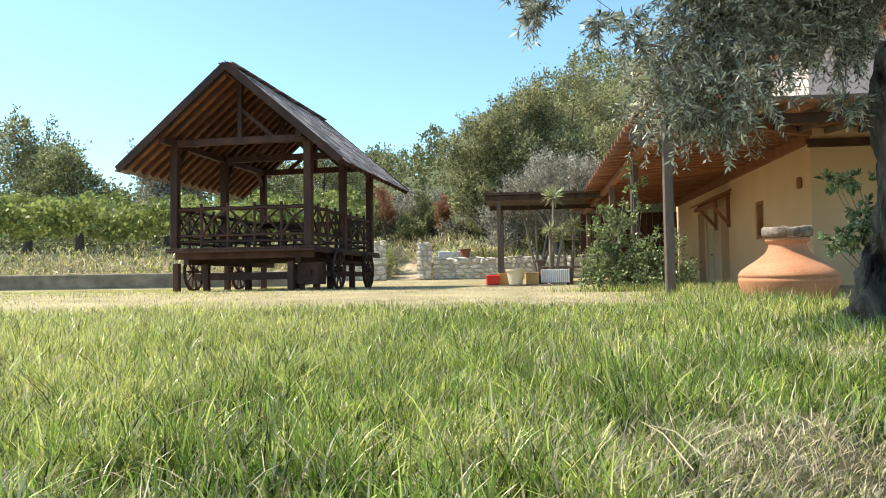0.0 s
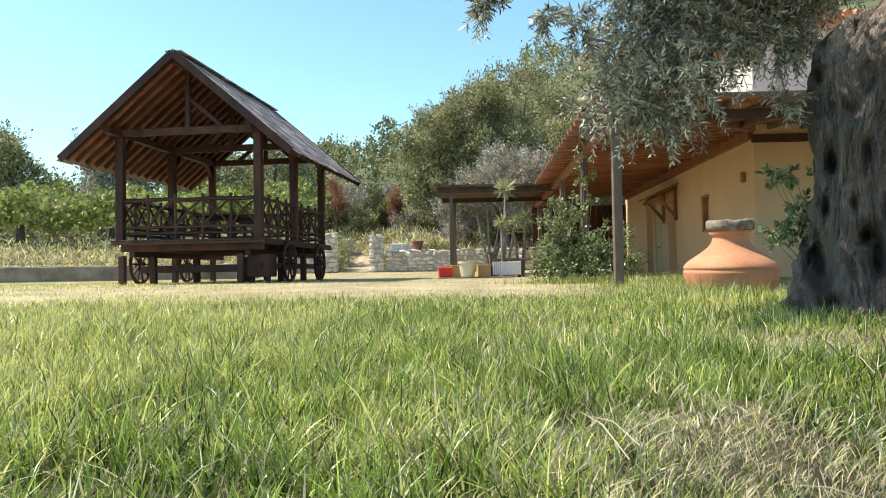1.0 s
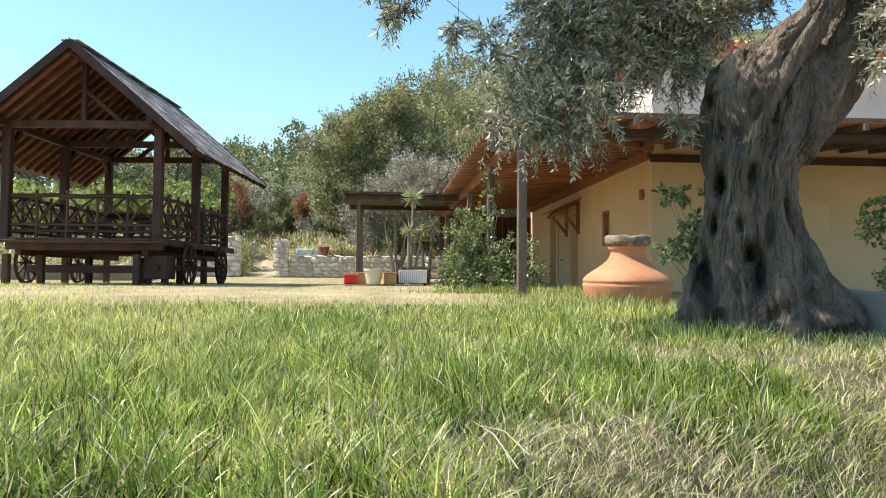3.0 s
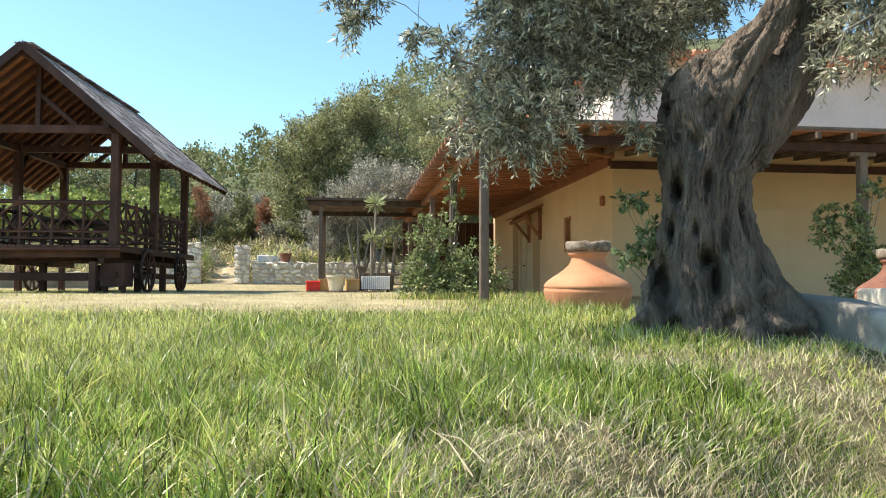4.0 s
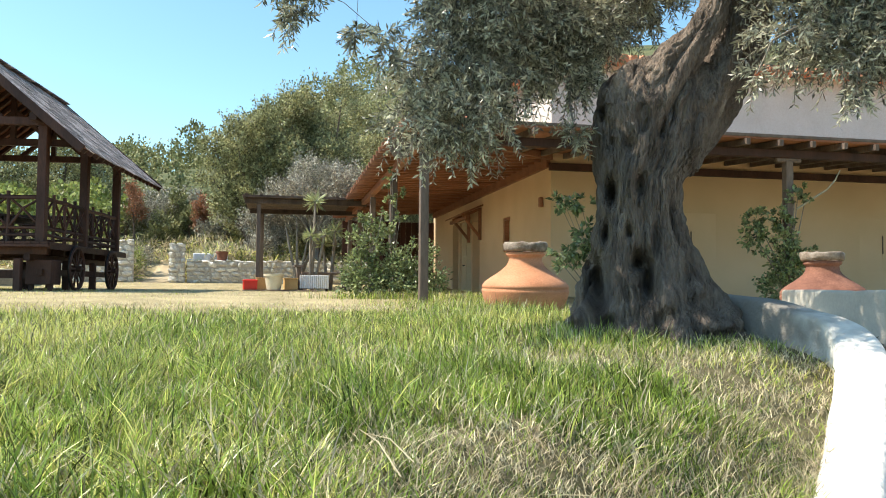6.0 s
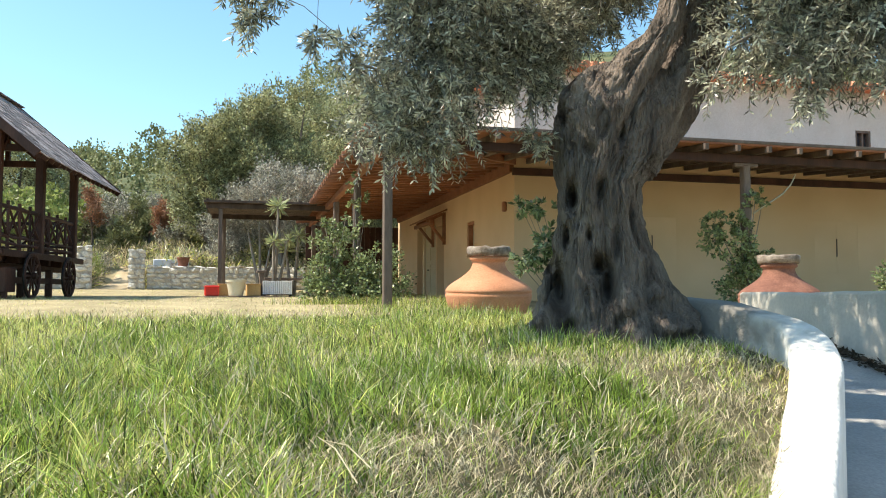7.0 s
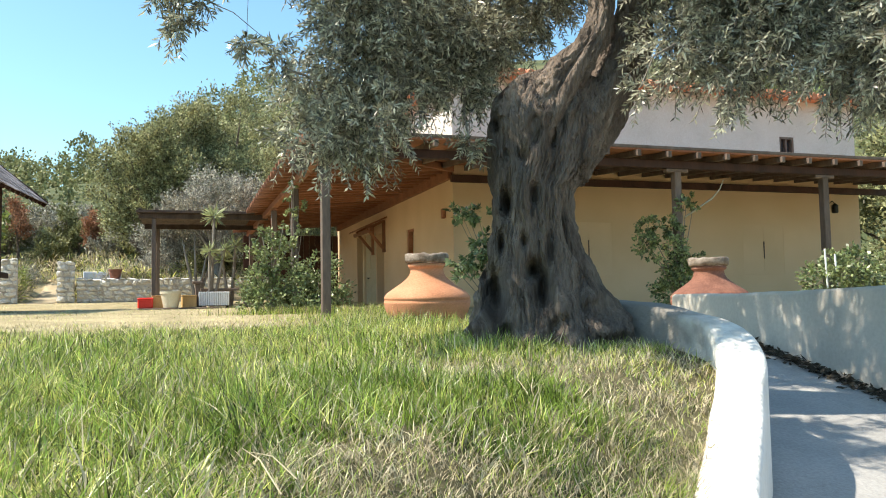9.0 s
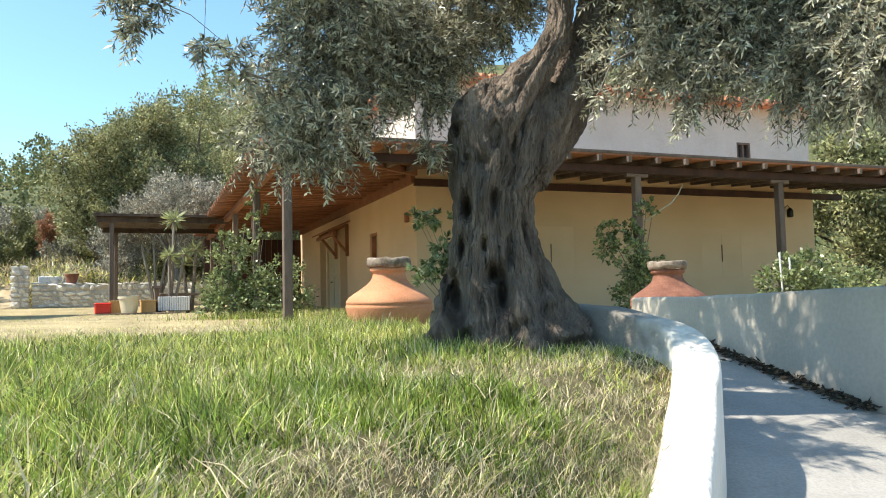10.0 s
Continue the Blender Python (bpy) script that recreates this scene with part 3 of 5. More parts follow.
# deck
bm = boxed(-GW + 0.12, -0.15, 0.55, GD - 0.3, DECK - 0.22, DECK - 0.06, bevel=0.01)
part("deck_frame", bm, M_DARKWOOD, gaz)
for k in range(6):
    y = 0.12 + k * (GD - 0.24) / 5
    part("joist", beamed((-GW - 0.05, y, DECK - 0.15), (0.08, y, DECK - 0.15), 0.09, 0.19), M_DARKWOOD, gaz)
for px in (-GW + 0.25, -0.25):
    part("bearer", beamed((px, 0.0, DECK - 0.30), (px, GD, DECK - 0.30), 0.12, 0.12), M_DARKWOOD, gaz)
nb = 22
for i in range(nb):
    x0 = -GW - 0.12 + (GW + 0.32) * i / nb
    part("deck_board", boxed(x0, x0 + (GW + 0.32) / nb - 0.008, -0.2, GD + 0.2, DECK - 0.055, DECK - 0.01, bevel=0.003), M_DARKWOOD, gaz)
part("deck_edge", beamed((-GW - 0.12, -0.185, DECK - 0.085), (0.2, -0.185, DECK - 0.085), 0.04, 0.055), M_DARKWOOD, gaz)
part("deck_edge", beamed((0.19, -0.16, DECK - 0.085), (0.19, GD + 0.2, DECK - 0.085), 0.05, 0.12), M_DARKWOOD, gaz)
# roof framing
Z_E, Z_A, HALF, Y0, Y1 = 2.85, 4.89, 2.40, -0.67, GD + 0.52
sl = (Z_A - Z_E) / HALF
part("ridge_beam", beamed((XA, Y0 + 0.05, Z_A - 0.17), (XA, Y1 - 0.05, Z_A - 0.17), 0.08, 0.14), M_DARKWOOD, gaz)
for sgn, px in ((-1, -GW), (1, 0)):
    part("wall_plate", beamed((px, Y0 + 0.1, 3.39), (px, Y1 - 0.1, 3.39), 0.13, 0.14), M_DARKWOOD, gaz)
    for k in range(17):
        y = Y0 + 0.06 + (Y1 - Y0 - 0.12) * k / 16
        part("rafter", beamed((XA, y, Z_A - 0.09), (XA + sgn * (HALF - 0.04), y, Z_E - 0.05), 0.06, 0.09), M_DARKWOOD, gaz)
    # boards under the shingles, running along the roof
    nbd = 16
    for k in range(nbd):
        a, b = k / nbd, (k + 0.97) / nbd
        bm = bmesh.new()
        c = []
        for t in (a, b):
            c.append((XA + sgn * HALF * t, Z_A - (Z_A - Z_E) * t))
        roof_sheet(bm, [(c[0][0], Y0, c[0][1] - 0.02), (c[1][0], Y0, c[1][1] - 0.02), (c[1][0], Y1, c[1][1] - 0.02), (c[0][0], Y1, c[0][1] - 0.02)], 0.02)
        bmesh.ops.recalc_face_normals(bm, faces=bm.faces)
        part("roof_board", bm, M_BROWN, gaz)
    part("barge_board", beamed((XA, Y0 - 0.045, Z_A - 0.03), (XA + sgn * (HALF + 0.05), Y0 - 0.045, Z_E - 0.07), 0.04, 0.16), M_DARKWOOD, gaz)
    part("barge_board", beamed((XA, Y1 + 0.045, Z_A - 0.03), (XA + sgn * (HALF + 0.05), Y1 + 0.045, Z_E - 0.07), 0.04, 0.16), M_DARKWOOD, gaz)
for y in (0, GD / 2, GD):
    part("tie_beam", beamed((-GW - 0.12, y, 3.40), (0.12, y, 3.40), 0.11, 0.15), M_DARKWOOD, gaz)
    part("king_post", beamed((XA, y, 3.45), (XA, y, 4.65), 0.1, 0.1), M_DARKWOOD, gaz)
    part("brace", beamed((XA, y, 4.1), (XA + 0.75, y, 3.46), 0.09, 0.09), M_DARKWOOD, gaz)
    if y:
        part("brace", beamed((XA, y, 4.05), (XA - 0.75, y, 3.46), 0.09, 0.09), M_DARKWOOD, gaz)
    for px, sgn in ((0, -1), (-GW, 1)):
        part("knee_brace", beamed((px, y + 0.1, 2.9), (px, y + 0.5 if y < GD else y - 0.5, 3.4), 0.08, 0.08), M_DARKWOOD, gaz)
# shingles: the slope that faces the lawn piece by piece, the other joined
sh = []
r_s = np.random.default_rng(8)
for k in range(5):
    bm = boxed(-0.5, 0.5, -0.5, 0.5, -0.5, 0.5)
    for v in bm.verts:
        v.co.x += 0.05 * noise.noise(v.co * 4 + Vector((k * 3, 0, 0)))
        v.co.z += 0.3 * noise.noise(v.co * 3 + Vector((0, k * 3, 0)))
    me = bpy.data.meshes.new("shingle")
    bm.to_mesh(me)
    bm.free()
    me.materials.append(M_SHINGLE)
    sh.append(me)
slope_a = math.atan2(Z_A - Z_E, HALF)
LEN = math.hypot(Z_A - Z_E, HALF)
rows_n, cols_n = 14, 21
step_r, step_c = (LEN + 0.12) / rows_n, (Y1 - Y0 + 0.1) / cols_n
rest = bmesh.new()
for sgn in (1, -1):
    for i in range(rows_n):
        d = 0.02 + (i + 0.5) * step_r
        for j in range(cols_n):
            y = Y0 - 0.05 + (j + 0.5 + (0.25 if i % 2 else -0.1)) * step_c
            y = min(max(y, Y0 + 0.10), Y1 - 0.10)
            w, l = step_c * r_s.uniform(0.85, 1.0), step_r * r_s.uniform(1.25, 1.6)
            pos = Vector((XA + sgn * d * math.cos(slope_a), y, Z_A - d * math.sin(slope_a) + 0.03 + r_s.uniform(0, 0.012)))
            rot = Euler((r_s.uniform(-0.02, 0.02), sgn * (slope_a - 0.022 + r_s.uniform(-0.02, 0.02)), r_s.uniform(-0.05, 0.05)))
            if sgn == 1:
                s_ob = new("shingle", sh[r_s.integers(5)])
                s_ob.parent = gaz
                s_ob.location, s_ob.rotation_euler, s_ob.scale = pos, rot, (l, w, 0.016)
            else:
                bmesh.ops.create_cube(rest, size=1, matrix=Matrix.LocRotScale(pos, rot, (l, w, 0.016)))
tagged(part("shingle_cover", rest, M_SHINGLE, gaz), kind="stuff")
for j in range(16):
    yy = Y0 + (Y1 - Y0) * (j + 0.5) / 16
    for sgn in (1, -1):
        part("ridge_cap", beamed((XA + sgn * 0.075, yy - 0.2, Z_A + 0.015), (XA + sgn * 0.075, yy + 0.2, Z_A + 0.015), 0.19, 0.022, 0), M_SHINGLE, gaz).rotation_euler = (0, 0, 0)
# railings of crossed branches
rng = np.random.default_rng(5)


def railing(a, b, seed):
    a, b = Vector(a), Vector(b)
    L = (b - a).length
    r = np.random.default_rng(seed)
    at = lambda s, z: a + (b - a) * (s / L) + Vector((0, 0, z))
    for z, w in ((0.845, 0.045), (0.14, 0.035), (0.27, 0.03)):
        bm = bmesh.new()
        pts = [at(L * k / 6, z + (r.uniform(-0.012, 0.012) if 0 < k < 6 else 0)) for k in range(7)]
        part("rail", tube(bm, pts, [w] * 7, 6, 0.2), M_DARKWOOD, gaz)
    n = max(2, round(L / 0.62))
    for k in range(n):
        s0, s1 = L * k / n, L * (k + 1) / n
        if k:
            part("baluster", tube(bmesh.new(), [at(s0, 0.0), at(s0 + 0.01, 0.5), at(s0, 0.96)], [0.035, 0.03, 0.035], 6, 0.2), M_DARKWOOD, gaz)
        j = r.uniform(-0.05, 0.05, 4)
        m = (s0 + s1) / 2
        part("branch", tube(bmesh.new(), [at(s0 + 0.03, 0.30), at(m + j[0], 0.62 + j[1]), at(s1 - 0.03, 0.83)], [0.03, 0.024, 0.026], 6, 0.3), M_DARKWOOD, gaz)
        part("branch", tube(bmesh.new(), [at(s1 - 0.03, 0.30), at(m + j[2], 0.55 + j[3]), at(s0 + 0.03, 0.83)], [0.03, 0.024, 0.026], 6, 0.3), M_DARKWOOD, gaz)


D1 = DECK - 0.01
railing((-GW, 0, D1), (0, 0, D1), 1)
railing((0, 0, D1), (0, GD / 2, D1), 2)
railing((0, GD / 2, D1), (0, GD, D1), 3)
railing((-GW, 0, D1), (-GW, GD / 2, D1), 4)
railing((-GW, GD / 2, D1), (-GW, GD, D1), 5)
railing((-GW, GD, D1), (0, GD, D1), 6)
# legs and cross rails below the deck
for px, py in ((-2.95, -0.1), (-2.62, 0.6), (-1.95, 1.3), (-1.2, 2.4), (-0.35, -0.12), (-0.08, 1.6), (-0.05, 3.2), (-0.05, 4.6), (-3.0, 2.4), (-3.0, 4.6), (-1.5, 4.6)):
    part("leg", beamed((px, py, -0.1), (px, py, DECK - 0.33), 0.13, 0.13, 0.012), M_DARKWOOD, gaz)
part("cross_rail", beamed((-2.9, 0.62, 0.50), (-0.05, 0.62, 0.50), 0.1, 0.16), M_DARKWOOD, gaz)
part("cross_rail", beamed((-0.06, 0.1, 0.54), (-0.06, 4.6, 0.54), 0.1, 0.12), M_DARKWOOD, gaz)
part("side_chest", boxed(-0.34, 0.13, 0.2, 0.72, 0.3, 0.78, bevel=0.015), M_DARKWOOD, gaz, "dark wooden box below the deck")
for lx in (-0.28, 0.07):
    part("leg", boxed(lx - 0.04, lx + 0.04, 0.3, 0.38, 0.1, 0.3), M_DARKWOOD, gaz)


def cart_wheel(x, y, lean=0):
    r = 0.43
    bm = bmesh.new()
    ring = [(0, r * math.cos(2 * math.pi * k / 28), r + r * math.sin(2 * math.pi * k / 28)) for k in range(29)]
    tube(bm, ring, [0.04] * 29, 6, cap=False)
    wh = part("wheel", bm, M_DARKWOOD, gaz, "old wooden cart wheel")
    wh.location, wh.rotation_euler = (x, y, 0.20), (0, lean, 0)
    h = bmesh.new()
    tube(h, [(-0.1, 0, r), (0.1, 0, r)], [0.075, 0.065], 10)
    part("hub", h, M_DARKWOOD, wh)
    for k in range(10):
        an = 2 * math.pi * k / 10
        part("spoke", beamed((0, 0.06 * math.cos(an), r + 0.06 * math.sin(an)), (0, (r - 0.03) * math.cos(an), r + (r - 0.03) * math.sin(an)), 0.03, 0.04, 0), M_DARKWOOD, wh)
    part("tyre", tube(bmesh.new(), [(0, (r + 0.035) * math.cos(2 * math.pi * k / 28), r + (r + 0.035) * math.sin(2 * math.pi * k / 28)) for k in range(29)], [0.018] * 29, 5, cap=False), M_IRON, wh, "rusty iron tyre")


cart_wheel(0.24, 1.25)
cart_wheel(0.24, 3.65)
cart_wheel(-GW - 0.24, 1.25)
cart_wheel(-GW - 0.24, 3.65)

# plain table and benches on the deck
def deck_bench(x0, x1, y0, y1, h, name, label, cat):
    b = empty(name, GZ @ pose((x0 + x1) / 2, (y0 + y1) / 2, DECK - 0.01), label, cat, "gazebo seats" if cat == "bench" else "")
    hx, hy = (x1 - x0) / 2, (y1 - y0) / 2
    n = 3
    for k in range(n):
        part("slat", boxed(-hx + 2 * hx * k / n, -hx + 2 * hx * (k + 1) / n - 0.012, -hy, hy, h - 0.04, h, bevel=0.004), M_DARKWOOD, b)
    for lx in (-hx + 0.05, hx - 0.05):
        for ly in (-hy + 0.12, hy - 0.12):
            part("leg", boxed(lx - 0.03, lx + 0.03, ly - 0.03, ly + 0.03, 0, h - 0.04), M_DARKWOOD, b)


deck_bench(-1.95, -1.1, 1.1, 3.4, 0.62, "deck_table", "long dark wooden table on the gazebo deck", "table")
deck_bench(-2.6, -2.25, 1.0, 3.5, 0.42, "deck_bench", "dark wooden bench on the gazebo deck", "bench")
deck_bench(-0.8, -0.45, 1.0, 3.5, 0.42, "deck_bench", "dark wooden bench on the gazebo deck", "bench")


# ---- big clay jars ----
def jar(m, material, label, rim_label, s=1.0, rough_rim=True):
    body = lathe(bmesh.new(), [(r * s, z * s) for r, z in ((0, -0.05), (0.2, -0.05), (0.31, 0.05), (0.38, 0.16), (0.415, 0.25), (0.428, 0.305), (0.430, 0.322), (0.423, 0.328), (0.423, 0.345), (0.43, 0.352),
                                                (0.424, 0.37), (0.397, 0.405), (0.342, 0.445), (0.280, 0.485), (0.227, 0.525), (0.188, 0.562), (0.168, 0.600), (0.162, 0.632), (0.165, 0.650), (0.184, 0.660),
                                                (0.190, 0.674), (0.186, 0.690), (0.176, 0.697), (0.155, 0.697), (0.145, 0.6), (0, 0.45))], 64)
    ob = part("clay_jar", body, material, smooth=True)
    ob.matrix_basis = m
    tagged(ob, label, "jar", "clay jars")
    rb = lathe(bmesh.new(), [(r * s, z * s) for r, z in ((0.15, 0.702), (0.196, 0.702), (0.214, 0.712), (0.219, 0.74), (0.220, 0.772), (0.211, 0.789), (0.19, 0.792), (0.165, 0.78), (0.15, 0.702))], 56)
    for v in rb.verts:
        v.co *= 1 + 0.02 * noise.noise(v.co * 14) + 0.012 * noise.noise(v.co * 40)
    part("rim", rb, M_RIM, ob, rim_label, smooth=True)
    return ob


jar(pose(3.14, 7.06, 0.0, 1.0, -0.5, 20), M_CLAY, "large orange terracotta jar on the lawn beside the olive tree", "lichen-crusted dark rim")
jar(pose(6.66, 6.93, -0.06, 0, 1, 70), M_CLAYRED, "dark mottled reddish clay jar behind the ramp wall", "grey crusted rim", 1.04)


# ---- the old olive tree ----
OT = Vector((2.53, 4.04, 0.0))
RT = Vector((0.86, -0.51, 0.0))      # across the trunk
FT = Vector((-0.51, -0.86, 0.0))     # out of the bark, lawn side
olive = empty("olive_tree", Matrix.Translation(OT), "old gnarled olive tree with hollowed trunk and silvery leaves", "tree")
prof_z = [-0.15, 0.0, 0.11, 0.25, 0.385, 0.52, 0.66, 0.795, 0.97, 1.14, 1.275, 1.41, 1.52, 1.62, 1.70]
prof_l = [-0.41, -0.37, -0.33, -0.317, -0.29, -0.26, -0.225, -0.205, -0.185, -0.20, -0.20, -0.20, -0.185, -0.115, -0.01]
prof_r = [0.62, 0.565, 0.515, 0.455, 0.40, 0.36, 0.308, 0.270, 0.268, 0.395, 0.445, 0.485, 0.52, 0.48, 0.34]
hollows = [(-0.125, 0.905, 0.030, 0.07, 0.17), (0.02, 0.50, 0.040, 0.05, 0.18), (-0.20, 0.36, 0.055, 0.13, 0.26), (0.075, 0.40, 0.035, 0.10, 0.20), (0.03, 0.93, 0.030, 0.06, 0.09),
           (-0.16, 0.66, 0.022, 0.07, 0.09), (-0.03, 0.67, 0.022, 0.04, 0.07), (-0.15, 0.15, 0.07, 0.06, 0.08), (0.05, 1.30, 0.028, 0.07, 0.10), (-0.02, 1.16, 0.03, 0.05, 0.06),
           (-0.12, 1.22, 0.022, 0.09, 0.05), (-0.10, 1.58, 0.05, 0.05, 0.06), (0.20, 1.42, 0.03, 0.12, 0.09), (-0.27, 0.5, 0.03, 0.05, 0.08), (0.16, 0.20, 0.05, 0.06, 0.05), (0.20, 0.75, 0.02, 0.1, 0.03),
           (0.15, 1.27, 0.03, 0.09, 0.10), (0.23, 1.54, 0.035, 0.09, 0.16), (-0.18, 1.40, 0.022, 0.06, 0.07), (0.12, 0.62, 0.02, 0.11, 0.06), (0.28, 0.33, 0.035, 0.12, 0.06)]
x_k = lambda ca, h, c: c + h * ca
NA, NZ = 340, 320
bm = bmesh.new()
rings = []
for i in range(NZ):
    z = -0.15 + 1.85 * i / (NZ - 1)
    l, r = np.interp(z, prof_z, prof_l), np.interp(z, prof_z, prof_r)
    c, h = (l + r) / 2, (r - l) / 2
    depth = 0.30 + 0.22 * float(smooth01(0.6, 0.0, z)) if z < 1.4 else 0.30 - 0.5 * (z - 1.4)
    ring = []
    for k in range(NA):
        an = 2 * math.pi * k / NA
        ca, sa = math.cos(an), math.sin(an)
        # flutes twist slowly up the trunk and fade into root lobes at the foot
        tw = an + 0.55 * z
        flare = float(smooth01(0.5, 0.0, z))
        fl = 0.05 * math.sin(5 * tw + 1.3) + 0.04 * math.sin(8 * tw + 2 * z) + flare * (0.13 * math.sin(6 * an + 0.7) + 0.07 * math.sin(11 * an))
        fl += 0.10 * noise.noise(Vector((ca * 2.1 + 3, sa * 2.1 + 1, z * 1.5)))
        # ropes of wood with deep seams between them
        wv = 0.5 * noise.noise(Vector((ca * 1.5, sa * 1.5, z * 2.2)))
        seam = abs(noise.noise(Vector((ca * 4.2 + wv, sa * 4.2 + wv, z * 1.5 + 5))))
        fl += 0.05 - 0.55 * max(0.0, 0.17 - seam)
        seam = abs(noise.noise(Vector((ca * 9 + wv * 2, sa * 9, z * 3.6 + 9))))
        fl -= 0.30 * max(0.0, 0.15 - seam)
        # burls and knobs, thickest at the foot
        kn = noise.noise(Vector((x_k(ca, h, c) * 7.5, sa * 2.4, z * 7.0)))
        fl += (0.05 + 0.19 * flare) * max(0.0, kn) ** 1.2 * 2.0
        # fine upright furrows
        fl -= 0.16 * max(0.0, 0.20 - abs(noise.noise(Vector((ca * 17 + wv * 2, sa * 17, z * 3.4 + 2)))))
        fl -= 0.09 * max(0.0, 0.22 - abs(noise.noise(Vector((ca * 36 + wv * 3, sa * 36, z * 8.0 + 7)))))
        fl += 0.045 * noise.noise(Vector((ca * 11, sa * 11, z * 9))) + 0.03 * noise.noise(Vector((ca * 24, sa * 24, z * 17))) + 0.014 * noise.noise(Vector((ca * 50, sa * 50, z * 30)))
        x, y = c + h * ca * (1 + fl), depth * sa * (1 + fl)
        if sa > -0.1:
            for hx, hz, wx, wz, dp in hollows:
                g = math.exp(-((x - hx) / wx) ** 2 - ((z - hz) / wz) ** 2)
                rim = math.exp(-((x - hx) / (wx * 2.0)) ** 2 - ((z - hz) / (wz * 1.6)) ** 2)
                y += 0.30 * dp * (rim - g) - 1.35 * dp * g
        p = RT * x + FT * y
        ring.append(bm.verts.new((p.x, p.y, z)))
    rings.append(ring)
for a, b in zip(rings, rings[1:]):
    for k in range(NA):
        bm.faces.new((a[k], a[(k + 1) % NA], b[(k + 1) % NA], b[k]))
bm.faces.new(rings[-1])
bmesh.ops.recalc_face_normals(bm, faces=bm.faces)
part("trunk", bm, M_BARK, olive, smooth=True)


def tp(x, y, z):
    p = RT * x + FT * y
    return Vector((p.x, p.y, z))


def limb(pts, radii, sides=72, n=30, rough=1.0):
    """A twisted limb along a smooth line, with ridged bark."""
    line = spline([(*p, r) for p, r in zip(pts, radii)], n)
    bm = bmesh.new()
    rr = []
    for i, q in enumerate(line):
        p = Vector(q[:3])
        d = Vector(line[min(i + 1, len(line) - 1)][:3] - line[max(i - 1, 0)][:3]).normalized()
        u = d.cross(Vector((0.2, 0.9, 0.3))).normalized()
        v = d.cross(u)
        ring = []
        for k in range(sides):
            an = 2 * math.pi * k / sides
            dv = u * math.cos(an) + v * math.sin(an)
            f = 1 + rough * (0.12 * math.sin(4 * an + i * 0.06) + 0.18 * noise.noise(dv * 1.6 + p * 2.2) - 0.5 * max(0.0, 0.16 - abs(noise.noise(dv * 3.2 + p * 1.6))) + 0.10 * noise.noise(dv * 5 + p * 5) + 0.07 * noise.noise(p * 22 + dv * 6) - 0.28 * max(0.0, 0.2 - abs(noise.noise(dv * 7.5 + p * 2.6))) - 0.14 * max(0.0, 0.2 - abs(noise.noise(dv * 15 + p * 5))))
            ring.append(bm.verts.new(p + dv * q[3] * f))
        rr.append(ring)
    for a, b in zip(rr, rr[1:]):
        for k in range(sides):
            bm.faces.new((a[k], a[(k + 1) % sides], b[(k + 1) % sides], b[k]))
    bm.faces.new(rr[0][::-1])
    bm.faces.new(rr[-1])
    bmesh.ops.recalc_face_normals(bm, faces=bm.faces)
    return bm


part("limb", limb([tp(-0.02, 0.10, 1.20), tp(0.08, 0.14, 1.45), tp(0.22, 0.17, 1.64), tp(0.355, 0.17, 1.79), tp(0.445, 0.15, 1.95), tp(0.468, 0.12, 2.2), tp(0.44, 0.03, 2.65), tp(0.2, -0.1, 3.2)],
                  [0.12, 0.13, 0.112, 0.095, 0.075, 0.066, 0.065, 0.04], 80, 34, 1.5), M_LITWOOD, olive, smooth=True)
part("limb", limb([tp(0.22, -0.04, 1.10), tp(0.37, -0.06, 1.40), tp(0.52, -0.06, 1.64), tp(0.64, -0.05, 1.86), tp(0.70, -0.02, 2.15), tp(0.98, 0.1, 2.65), tp(1.3, 0.3, 3.1)],
                  [0.17, 0.18, 0.165, 0.14, 0.115, 0.09, 0.05]), M_BARK, olive, smooth=True)
part("limb", limb([tp(0.30, 0.10, 1.20), tp(0.40, 0.12, 1.42), tp(0.52, 0.10, 1.62), tp(0.63, 0.05, 1.82)], [0.05, 0.055, 0.05, 0.03], 36), M_BARK, olive, smooth=True)
# broken crest where an old limb was lost
part("stub", limb([tp(-0.06, 0.10, 1.42), tp(-0.04, 0.12, 1.56), tp(-0.01, 0.13, 1.66)], [0.12, 0.085, 0.03], 40, 14, 1.7), M_LITWOOD, olive, smooth=True)
part("limb", limb([tp(0.07, 0.20, 1.14), tp(0.15, 0.25, 1.38), tp(0.27, 0.25, 1.60), tp(0.40, 0.21, 1.83)], [0.035, 0.05, 0.05, 0.03], 36), M_LITWOOD, olive, smooth=True)
part("limb", limb([tp(0.25, -0.1, 2.3), tp(-0.1, -0.2, 2.5), tp(-0.6, -0.2, 2.55), tp(-1.1, 0.0, 2.45), tp(-1.5, 0.1, 2.3)], [0.06, 0.055, 0.045, 0.03, 0.015], 20, 10), M_BARK, olive, smooth=True)
part("limb", limb([tp(0.62, 0.0, 2.15), tp(1.0, 0.25, 2.3), tp(1.4, 0.55, 2.3), tp(1.7, 0.8, 2.15)], [0.06, 0.045, 0.03, 0.012], 20, 10), M_BARK, olive, smooth=True)

